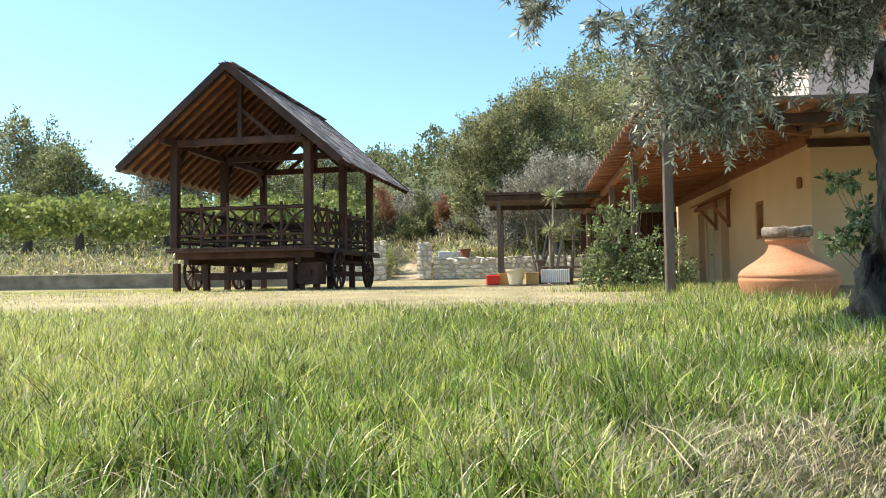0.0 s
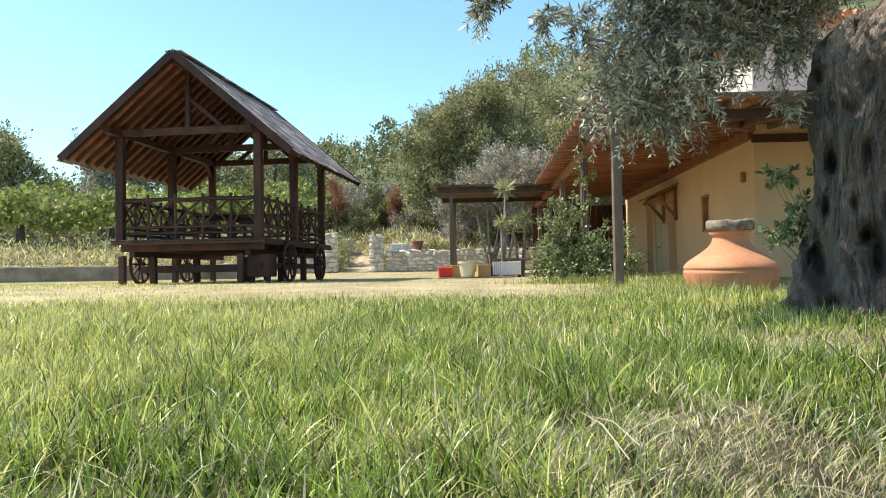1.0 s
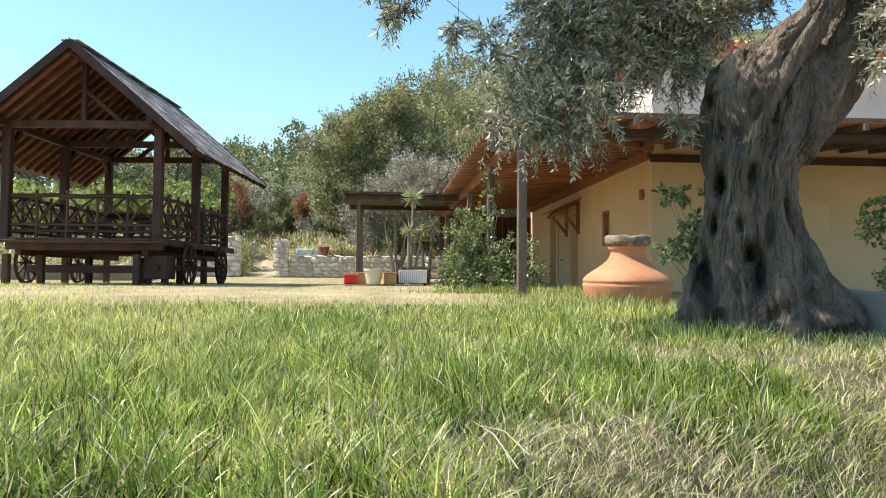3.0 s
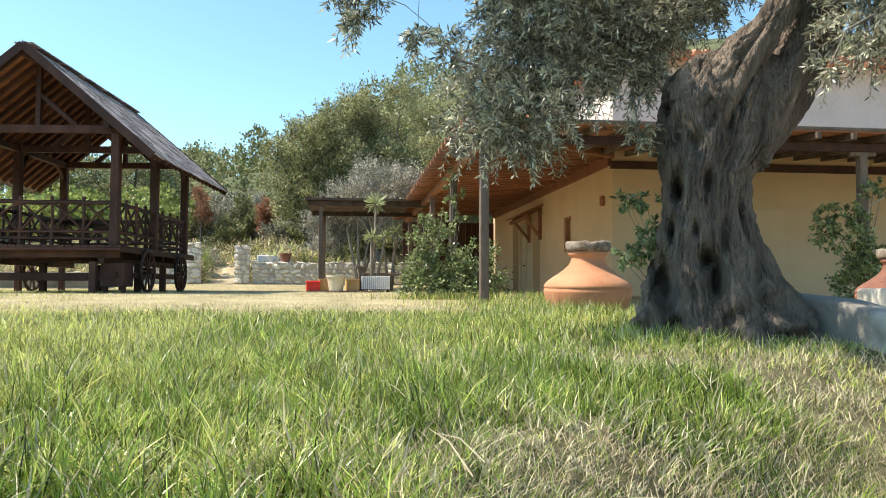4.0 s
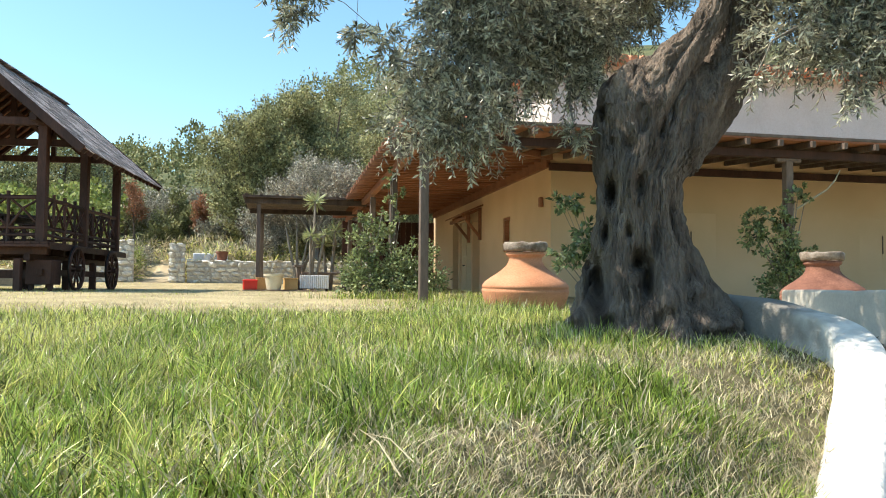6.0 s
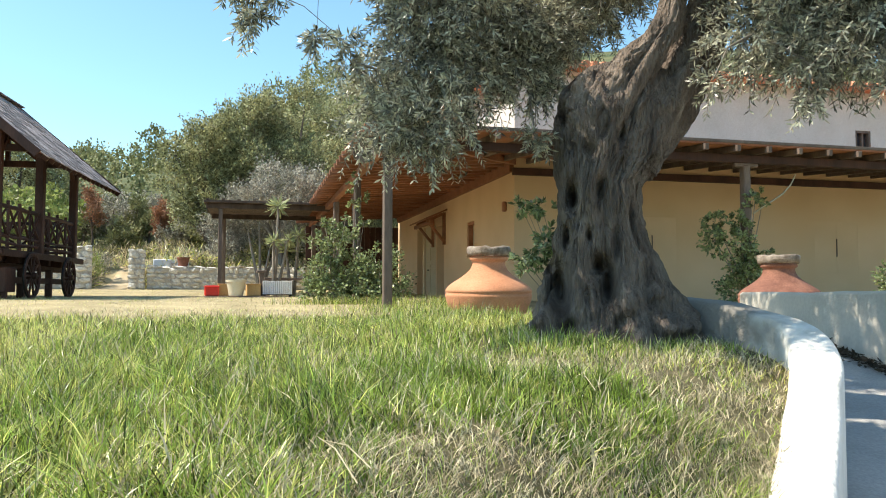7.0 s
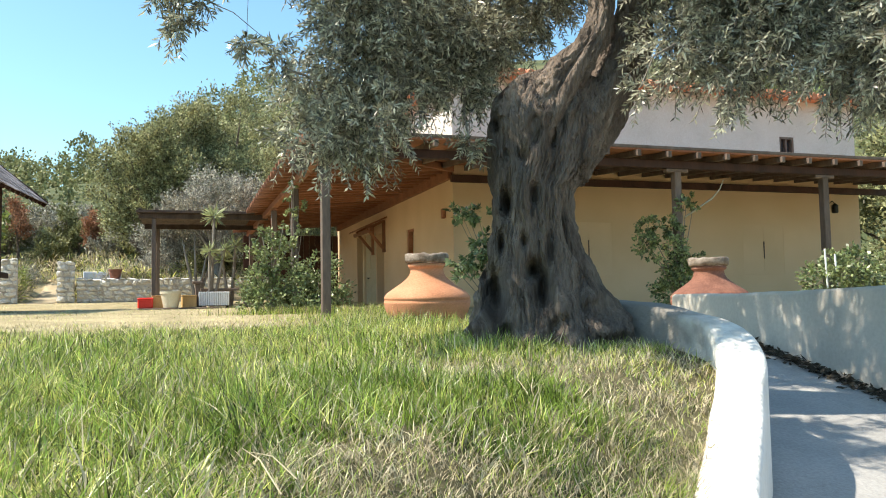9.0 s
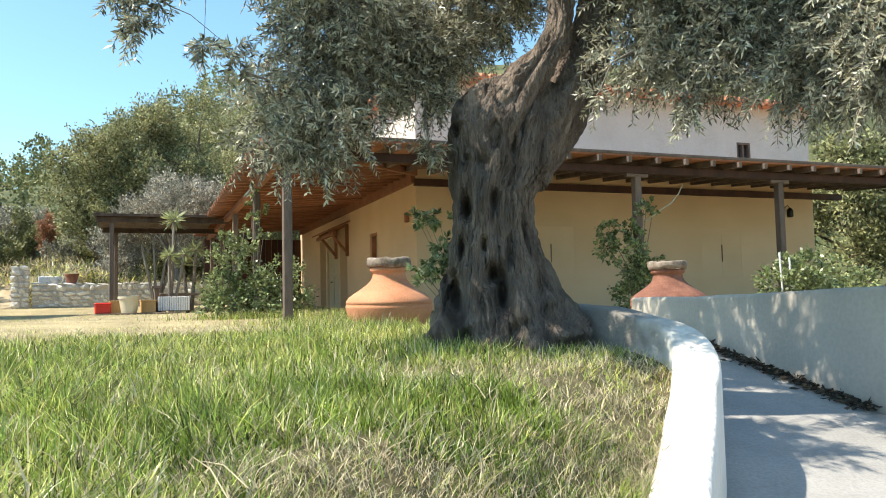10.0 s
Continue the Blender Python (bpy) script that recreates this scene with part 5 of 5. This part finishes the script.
# ---- lawn grass ----
def blades(rng, x, y, z, height, width, lean, n_seg=3):
    """Curved tapering blades; returns verts and quads."""
    n = len(x)
    an = rng.uniform(0, 2 * math.pi, n)
    dr = np.stack([np.cos(an), np.sin(an), np.zeros(n)], -1)
    fa = rng.uniform(0, 2 * math.pi, n)
    sd = np.stack([np.cos(fa), np.sin(fa), np.zeros(n)], -1)
    root = np.stack([x, y, z], -1)
    V = []
    for k in range(n_seg + 1):
        s = k / n_seg
        c = root + np.array([0, 0, 1.0]) * (height * (s - 0.25 * lean * s * s))[:, None] + dr * (height * lean * s ** 1.8)[:, None]
        w = (width * (1 - s ** 1.6) * 0.5 + 0.0002)[:, None]
        V += [c - sd * w, c + sd * w]
    v = np.stack(V, 1).reshape(-1, 3)
    b = (np.arange(n) * 2 * (n_seg + 1))[:, None]
    f = np.concatenate([np.stack([b[:, 0] + 2 * k, b[:, 0] + 2 * k + 1, b[:, 0] + 2 * k + 3, b[:, 0] + 2 * k + 2], -1)[:, None] for k in range(n_seg)], 1).reshape(-1, 4)
    return v, f


def value_noise(x, y, scale, seed):
    r = np.random.default_rng(seed)
    g = r.uniform(-1, 1, (64, 64))
    u, w = x / scale + 20, y / scale + 20
    i, j = np.floor(u).astype(int), np.floor(w).astype(int)
    a, b = u - i, w - j
    a, b = a * a * (3 - 2 * a), b * b * (3 - 2 * b)
    q = lambda ii, jj: g[ii % 64, jj % 64]
    return (q(i, j) * (1 - a) + q(i + 1, j) * a) * (1 - b) + (q(i, j + 1) * (1 - a) + q(i + 1, j + 1) * a) * b


def sow(seed, n, r0, r1, h, w, seg, az0=-34, az1=60):
    rng = np.random.default_rng(seed)
    rad = np.sqrt(rng.uniform(r0 ** 2, r1 ** 2, n))
    az = np.radians(rng.uniform(az0, az1, n))
    x, y = rad * np.sin(az), rad * np.cos(az)
    # growth in tufts
    x += 0.02 * rng.normal(0, 1, n)
    ok = ((x < kerb_x(y) - 0.11) | (y > 7.0)) & ~((x > 4.0) & (y > 10.0)) & ~(((x - 3.14) ** 2 + (y - 7.06) ** 2) < 0.17) & ~(((x - 2.62) ** 2 + (y - 3.98) ** 2) < 0.16)
    lush = value_noise(x, y, 0.55, 3) * 0.55 + value_noise(x, y, 1.7, 4) * 0.6
    dry = 1.35 * np.exp(-((x - 0.93) / 0.52) ** 2 - ((y - 1.62) / 0.36) ** 2) + 1.0 * np.exp(-((x - 2.0) / 0.9) ** 2 - ((y - 3.0) / 0.7) ** 2)
    dry += 0.6 * smooth01(1.2, 0.3, kerb_x(y) - x) * smooth01(1.3, 2.0, y) * smooth01(4.4, 3.8, y)
    dry += 1.6 * smooth01(8.6, 10.4, y) * (0.3 + 0.7 * smooth01(-5.5, 0.5, x)) + 0.6 * value_noise(x, y, 0.4, 6) - 0.25
    dry = np.clip(dry, 0, 1.4)
    left = smooth01(0.5, -2.5, x)
    ok &= rng.uniform(0, 1, n) < np.where(rad > 8, 1.0 - 0.45 * smooth01(8.8, 10.4, rad), 1.0)
    tuft = value_noise(x, y, 0.13, 8) + 0.5 * value_noise(x, y, 0.06, 9)
    ok &= rng.uniform(0, 1, n) < np.clip(0.70 + 0.7 * tuft + 0.4 * np.clip(dry, 0, 1), 0.2, 1.0)
    x, y, lush, dry, left, rad, tuft = x[ok], y[ok], lush[ok], dry[ok], left[ok], rad[ok], tuft[ok]
    n = len(x)
    hh = h * rng.uniform(0.45, 1.15, n) * (1 + 0.35 * lush + 0.3 * tuft) * np.where(rng.uniform(0, 1, n) < 0.09, 1.45, 1.0) * (1 - (0.28 + 0.27 * smooth01(2.7, 2.1, rad)) * np.clip(dry, 0, 1))
    hh *= 1 + 0.9 * np.exp(-((x - 2.7) ** 2 + (y - 5.9) ** 2) / 0.9)
    hh *= 1 - 0.25 * smooth01(0.7, 0.2, kerb_x(y) - x) * smooth01(2.2, 2.8, y)
    lean = np.clip(rng.gamma(2.0, 0.29, n) + 0.25 * np.clip(dry, 0, 1), 0.05, 1.5)
    v, f = blades(rng, x, y, lawn_z(x, y) - 0.008, hh, w * rng.uniform(0.6, 1.3, n) * (1 - 0.42 * np.clip(dry, 0, 1)), lean, seg)
    u = rng.uniform(0, 1, n)
    p_straw = np.clip(0.09 + 0.60 * dry, 0, 0.72 + 0.14 * smooth01(8.5, 10, y))
    warm = value_noise(x, y, 0.8, 12) + 0.6 * value_noise(x, y, 0.3, 13)
    p_lime = np.clip(0.07 + 0.55 * left * smooth01(1.5, 2.6, rad) + (0.30 + 0.25 * left) * smooth01(1.8, 4.5, rad) + 0.35 * warm - 0.15 * lush, 0.04, 0.92)
    kind = np.where(u < p_straw, 2, np.where(rng.uniform(0, 1, n) < p_lime, 1, 0))
    return v, f, np.repeat(kind, seg)


sets = [sow(1, 100000, 0.75, 3.0, 0.110, 0.0056, 3), sow(2, 95000, 2.6, 6.0, 0.106, 0.0080, 2), sow(3, 80000, 5.5, 11.0, 0.092, 0.0115, 2), sow(4, 190000, 9.0, 25.0, 0.052, 0.015, 1),
        sow(5, 60000, 0.5, 8.0, 0.095, 0.016, 1, 62, 324)]
# taller tufts against the jar and round the foot of the olive
for seed, cx, cy, sx, sy, n, h in ((21, 2.85, 6.25, 0.45, 0.28, 2600, 0.20), (22, 2.45, 6.5, 0.25, 0.3, 900, 0.24), (23, 2.3, 3.42, 0.42, 0.12, 1500, 0.08), (24, 2.05, 3.75, 0.12, 0.25, 900, 0.12),
                                  (25, 2.9, 12.4, 0.5, 0.12, 1100, 0.17), (26, 4.0, 11.6, 0.5, 0.5, 1300, 0.22), (27, 3.2, 10.2, 0.5, 0.5, 1300, 0.16)):
    rng = np.random.default_rng(seed)
    x, y = rng.normal(cx, sx, n), rng.normal(cy, sy, n)
    ok = (((x - 3.14) ** 2 + (y - 7.06) ** 2) > 0.19) & ((x < kerb_x(y) - 0.12) | (y > 7.5))
    x, y = x[ok], y[ok]
    v, f = blades(rng, x, y, lawn_z(x, y) - 0.01, h * rng.uniform(0.4, 1.1, len(x)), 0.0075 * rng.uniform(0.6, 1.3, len(x)), np.clip(rng.gamma(2.2, 0.2, len(x)), 0.05, 1.2), 3)
    sets.append((v, f, np.repeat(rng.choice([0, 1, 2], len(x), p=[0.6, 0.25, 0.15]), 3)))
v, f = join([(a, b) for a, b, c in sets])
tagged(mesh_arrays("lawn_grass", v, f, None, mats=[M_GREEN, M_LIME, M_STRAW], mat_index=np.concatenate([c for a, b, c in sets])),
       "lush uncut lawn grass with dry straw patches", "grass", kind="stuff")


# ---- plants and small things round the porch ----
def shrub(x, y, z0, clumps, n, leaf, width, material, label, seed, stem=0.02, name="shrub"):
    """Many thin stems from one root and a loose mass of leaves."""
    r = np.random.default_rng(seed)
    t = empty(name, Matrix.Translation((x, y, z0)), label, "shrub")
    ch = []
    tot = sum(c[3] ** 2 for c in clumps)
    for dx, dy, z, rr in clumps:
        part("stem", tube(bmesh.new(), [(r.uniform(-.06, .06), r.uniform(-.06, .06), -0.05), (dx * 0.4, dy * 0.4, z * 0.55), (dx, dy, z)], [stem, stem * 0.7, stem * 0.3], 5, 0.2), M_TWIG, t)
        m = int(n * rr ** 2 / tot)
        k = max(6, m // 14)
        tc, to = ball_points(r, k, 0.35)
        pick = r.integers(0, k, m)
        p = (tc[pick] * 1.12 + r.normal(0, 0.13, (m, 3))) * rr + np.array([dx, dy, z])
        p[:, 2] = np.maximum(p[:, 2], 0.02)
        ch.append(leaves(r, p, to[pick] + np.array([0, 0, -0.1]), leaf, width, 0.8))
    v, f = join(ch)
    mesh_arrays("foliage", v, f, material, t)
    return t


shrub(2.84, 12.93, 0.12, [(0.0, 0, 0.9, 0.30), (-0.2, 0.1, 0.55, 0.30), (0.28, 0.0, 0.55, 0.32), (-0.05, -0.1, 0.26, 0.36), (0.1, 0.15, 1.22, 0.18), (-0.15, 0, 1.3, 0.15), (0.42, 0.1, 0.28, 0.32),
                              (-0.36, 0, 0.18, 0.22), (0.3, 0.2, 1.2, 0.15), (-0.32, 0, 1.05, 0.10), (0.2, 0, 1.5, 0.07)], 5200, 0.07, 0.036, M_SHRUB, "dense green leafy bush in front of the porch post", 61)
shrub(3.55, 12.6, 0.12, [(0, 0, 0.7, 0.35), (-0.3, 0, 0.4, 0.36), (0.25, 0, 0.35, 0.3), (0.35, 0.1, 0.2, 0.25), (0.0, -0.1, 0.2, 0.35)], 2800, 0.065, 0.035, M_SHRUB, "lower green bush beside the corner post", 62)
# climbers on the posts
shrub(3.36, 13.55, 0.12, [(0, 0, 1.75, 0.10), (0.1, 0, 1.95, 0.10), (-0.08, 0, 2.1, 0.08), (0.15, 0, 1.5, 0.1), (-0.08, 0.0, 1.3, 0.12), (0.0, 0, 2.3, 0.07)], 420, 0.07, 0.045, M_SHRUB, "thin climbing vine on a porch post", 63, 0.012, "climber")
shrub(9.02, 10.12, 0.10, [(-0.58, 0.05, 1.35, 0.17), (-0.62, 0.05, 1.1, 0.19), (-0.55, 0, 0.9, 0.12), (-0.12, 0, 1.35, 0.17), (-0.15, -0.05, 1.02, 0.2), (-0.05, -0.1, 0.65, 0.26), (-0.15, 0, 0.3, 0.3),
                          (0.1, -0.04, 1.72, 0.12), (0.18, -0.04, 1.9, 0.07), (0.3, -0.05, 1.72, 0.07), (0.3, -0.1, 0.75, 0.16), (0.4, -0.1, 0.4, 0.2)],
      4600, 0.068, 0.040, M_SHRUB, "green climbing plant round a porch post", 64, 0.015, "climber")
shrub(8.75, 6.6, 0.18, [(-0.62, 0.05, 0.28, 0.22), (-0.3, 0.0, 0.38, 0.24), (0.0, 0.0, 0.42, 0.25), (0.35, -0.05, 0.36, 0.25), (0.7, -0.1, 0.26, 0.22), (-0.45, 0.05, 0.55, 0.10), (0.15, 0, 0.66, 0.10)], 3400, 0.06, 0.035, M_SHRUB, "low green shrub behind the ramp wall", 65)
shrub(2.55, 4.42, 0.08, [(-0.327, -0.011, 0.804, 0.045), (-0.269, -0.04, 0.813, 0.05), (-0.208, -0.07, 0.797, 0.06), (-0.282, -0.033, 0.756, 0.035), (-0.319, -0.015, 0.495, 0.05), (-0.255, -0.046, 0.518, 0.07), (-0.196, -0.076, 0.564, 0.08), (-0.189, -0.08, 0.635, 0.05), (-0.311, -0.019, 0.416, 0.04), (-0.231, -0.058, 0.428, 0.05)],
      760, 0.046, 0.020, M_SHRUB, "young leafy shoots behind the olive trunk", 66, 0.005)
# bare cane on the climber
cane = part("cane", tube(bmesh.new(), [(9.12, 10.06, 1.62), (9.42, 10.03, 1.80), (9.70, 10.02, 1.96), (9.86, 10.01, 2.12), (9.95, 10.0, 2.29)], [0.016, 0.015, 0.014, 0.013, 0.010], 6), M_STRAW)
tagged(cane, "bare curved pale vine cane by the porch post", "cane")


def yucca(x, y, z0, stems, label, seed):
    r = np.random.default_rng(seed)
    t = empty("yucca", Matrix.Translation((x, y, z0)), label, "plant", "yuccas")
    for sx, sy, h, hr, n in stems:
        part("stem", tube(bmesh.new(), [(0, 0, -0.05), (sx * 0.5, sy * 0.5, h * 0.4), (sx, sy, h)], [0.055, 0.04, 0.034], 8, 0.35), M_TWIG, t)
        d = unit(r.normal(0, 1, (n, 3)) * np.array([1, 1, 0.75]) + np.array([0, 0, 0.25]))
        v, f = leaves(r, np.tile(np.array([[sx, sy, h]]), (n, 1)) + d * 0.03, d, hr, 0.05, 0.05)
        mesh_arrays("leaf_rosette", v, f, M_YUCCA, t, label="spiky pale green rosette")


yucca(2.72, 19.5, 0.15, [(0.1, 0, 2.3, 0.32, 70), (-0.02, -0.1, 1.42, 0.27, 50), (0.35, 0, 1.5, 0.25, 40)], "tall yucca with spiky rosettes on bare stems", 71)
yucca(3.27, 19.9, 0.15, [(0.12, 0, 1.6, 0.32, 45), (-0.2, 0, 1.25, 0.28, 36)], "branching yucca beside the pergola", 72)
t = empty("bare_tree", Matrix.Translation((2.5, 20.2, 0.15)), "pale bare-branched small tree under the pergola", "tree")
for sx, sy, h in ((-0.35, 0, 1.75), (-0.05, 0.1, 1.9), (0.25, 0, 1.5), (0.5, 0.1, 1.7)):
    part("limb", tube(bmesh.new(), [(0, 0, -0.05), (sx * 0.3, sy, h * 0.35), (sx * 0.7, sy, h * 0.7), (sx, sy, h)], [0.055, 0.04, 0.03, 0.015], 8, 0.4), M_TWIG, t)

# platform, pots and boxes in front of the pergola
pl = part("low_platform", boxed(1.05, 2.75, 18.25, 19.25, 0.12, 0.235, bevel=0.01), M_GREYWOOD)
tagged(pl, "low weathered wooden platform under the pergola", "platform")


def pot(name, x, y, z, r0, r1, h, material, label, soil=True, cat="pot", group=""):
    b = lathe(bmesh.new(), [(0, 0), (r0, 0), (r0 + 0.01, 0.01), (r1 * 0.96, h * 0.84), (r1 * 0.96, h * 0.85), (r1 * 1.05, h * 0.86), (r1 * 1.06, h), (r1 * 0.95, h), (r1 * 0.9, h * 0.85), (r0 * 0.9, 0.04), (0, 0.04)], 32)
    ob = part(name, b, material, smooth=False)
    ob.location = (x, y, z)
    if soil:
        part("soil", lathe(bmesh.new(), [(0, h * 0.88), (r1 * 0.9, h * 0.86), (0, h * 0.8)], 16), M_DIRT, ob)
    return tagged(ob, label, cat, group)


pot("plant_pot", 1.73, 18.45, 0.235, 0.15, 0.225, 0.37, M_CREAMPOT, "large cream plastic plant pot on the platform")
pot("clay_pot", 0.75, 25.75, 1.10, 0.13, 0.19, 0.30, M_CLAYRED, "terracotta flower pot on the stone wall")
rb = part("red_crate", boxed(-0.16, 0.16, -0.13, 0.13, 0, 0.24, bevel=0.02), M_RED)
rb.location = (1.2, 18.6, 0.235)
tagged(rb, "bright red plastic crate on the platform", "crate")
part("rim", boxed(-0.175, 0.175, -0.145, 0.145, 0.2, 0.225, bevel=0.008), M_RED, rb)
for x, s in ((2.16, 0.16), (1.48, 0.12)):
    b = part("ochre_box", boxed(-s, s, -0.14, 0.14, 0, 0.26, bevel=0.01), M_ORANGE)
    b.location = (x, 18.85, 0.235)
    tagged(b, "ochre box standing on the platform", "box", "ochre boxes")
    part("lid", boxed(-s - 0.01, s + 0.01, -0.15, 0.15, 0.262, 0.285, bevel=0.005), M_ORANGE, b)
pn = empty("radiator_panel", pose(2.72, 18.78, 0.26), "white ribbed metal panel leaning by the platform", "panel")
part("back", boxed(-0.36, 0.36, 0.0, 0.02, 0, 0.34, bevel=0.004), M_GREYWOOD, pn)
for k in range(14):
    part("rib", boxed(-0.35 + k * 0.05, -0.35 + k * 0.05 + 0.043, -0.03, -0.002, 0.01, 0.33, bevel=0.006), M_WHITE, pn)
for k in (-0.3, 0.3):
    part("foot", boxed(k - 0.03, k + 0.03, -0.04, 0.05, -0.1, 0.0, bevel=0.005), M_IRON, pn)
ps = part("low_post", beamed((2.36, 18.9, 0.1), (2.36, 18.9, 0.78), 0.1, 0.1, 0.01), M_GREYWOOD)
tagged(ps, "short weathered post beside the platform", "post")
part("cap", boxed(2.24, 2.48, 18.8, 19.0, 0.782, 0.84, bevel=0.008), M_GREYWOOD, ps)
bn = part("bench", boxed(2.5, 3.7, 19.5, 19.8, 0.62, 0.68, bevel=0.01), M_GREYWOOD)
tagged(bn, "plain dark wooden bench under the pergola", "bench")
for x in (2.6, 3.6):
    part("leg", boxed(x - 0.04, x + 0.04, 19.55, 19.75, 0.1, 0.62), M_GREYWOOD, bn)

# round white disc under the eave corner
ds = part("eave_disc", lathe(bmesh.new(), [(0, 0), (0.145, 0), (0.155, 0.01), (0.155, 0.03), (0.14, 0.04), (0, 0.045)], 32), M_GREYWOOD, smooth=False)
ds.matrix_basis = look((2.83, 10.93, 2.37), (0.0, 0.0, 1.2))
tagged(ds, "round weathered wooden disc hung under the eave corner", "disc")
# dark boards added across the porch's far end to stand for its gloom
sc = empty("dark_end_boards", HOUSE, "dark boards added for the gloom at the porch end", "screen")
for k in range(16):
    part("board", boxed(-3.15 + k * 0.195, -3.15 + k * 0.195 + 0.185, D + 0.02, D + 0.06, 0.1, 2.5, bevel=0.004), M_DARKWOOD, sc)

# dead leaf and straws on the lawn
lf = bmesh.new()
vs = [lf.verts.new(p) for p in ((-0.05, 0, 0.0), (-0.02, 0.022, 0.012), (0.02, 0.02, 0.008), (0.055, 0, 0.022), (0.02, -0.02, 0.014), (-0.02, -0.02, 0.004), (0, 0, -0.002))]
for a in range(6):
    lf.faces.new((vs[a], vs[(a + 1) % 6], vs[6]))
ob = part("dead_leaf", lf, M_STRAW)
ob.matrix_basis = pose(-1.427, 2.862, 0.075, 10, -14, -25)
tagged(ob, "curled pale dead leaf on the grass", "leaf")
r = np.random.default_rng(81)
for k, (x, y, a, l) in enumerate(((0.41, 1.47, 1.62, 0.30), (0.44, 1.50, 1.95, 0.16), (1.1, 2.0, 0.6, 0.2), (0.9, 1.55, 2.7, 0.24), (0.2, 2.2, 1.0, 0.2), (2.4, 5.0, 2.2, 0.3), (1.5, 2.4, 1.3, 0.25), (-0.6, 1.9, 0.4, 0.16))):
    z = gz(x, y) + 0.055
    dx, dy = math.cos(a) * l / 2, math.sin(a) * l / 2
    s = part("straw", tube(bmesh.new(), [(x - dx, y - dy, z - 0.02), (x, y, z + 0.012), (x + dx, y + dy, z + 0.01)], [0.0016, 0.0014, 0.0008], 5), M_STRAW)
    tagged(s, "long dry straw lying in the grass", "straw", "straws")

# fallen leaves and dirt along the ramp wall
r = np.random.default_rng(91)
n = 900
y = r.uniform(3.2, 5.4, n)
x = np.interp(y, RIGHT_WALL[:, 1], RIGHT_WALL[:, 0]) - 0.11 - np.abs(r.normal(0, 0.07, n))
p = np.stack([x, y, ramp_z(y) + 0.012 + r.uniform(0, 0.025, n)], -1)
v, f = leaves(r, p, r.normal(0, 1, (n, 3)) * np.array([1, 1, 0.15]), 0.06, 0.022, 0.1)
tagged(mesh_arrays("leaf_litter", v, f, M_DIRT), "dry fallen leaves along the foot of the ramp wall", "leaves", kind="stuff")

for k, (x, y, h) in enumerate(((8.14, 6.55, 0.66), (8.31, 6.55, 0.60))):
    st = part("plant_stake", tube(bmesh.new(), [(x, y, 0.2), (x - 0.03, y, 0.2 + h)], [0.012, 0.012], 6), M_WHITE)
    tagged(st, "thin white plant stake in the shrub", "stake", "plant stakes")
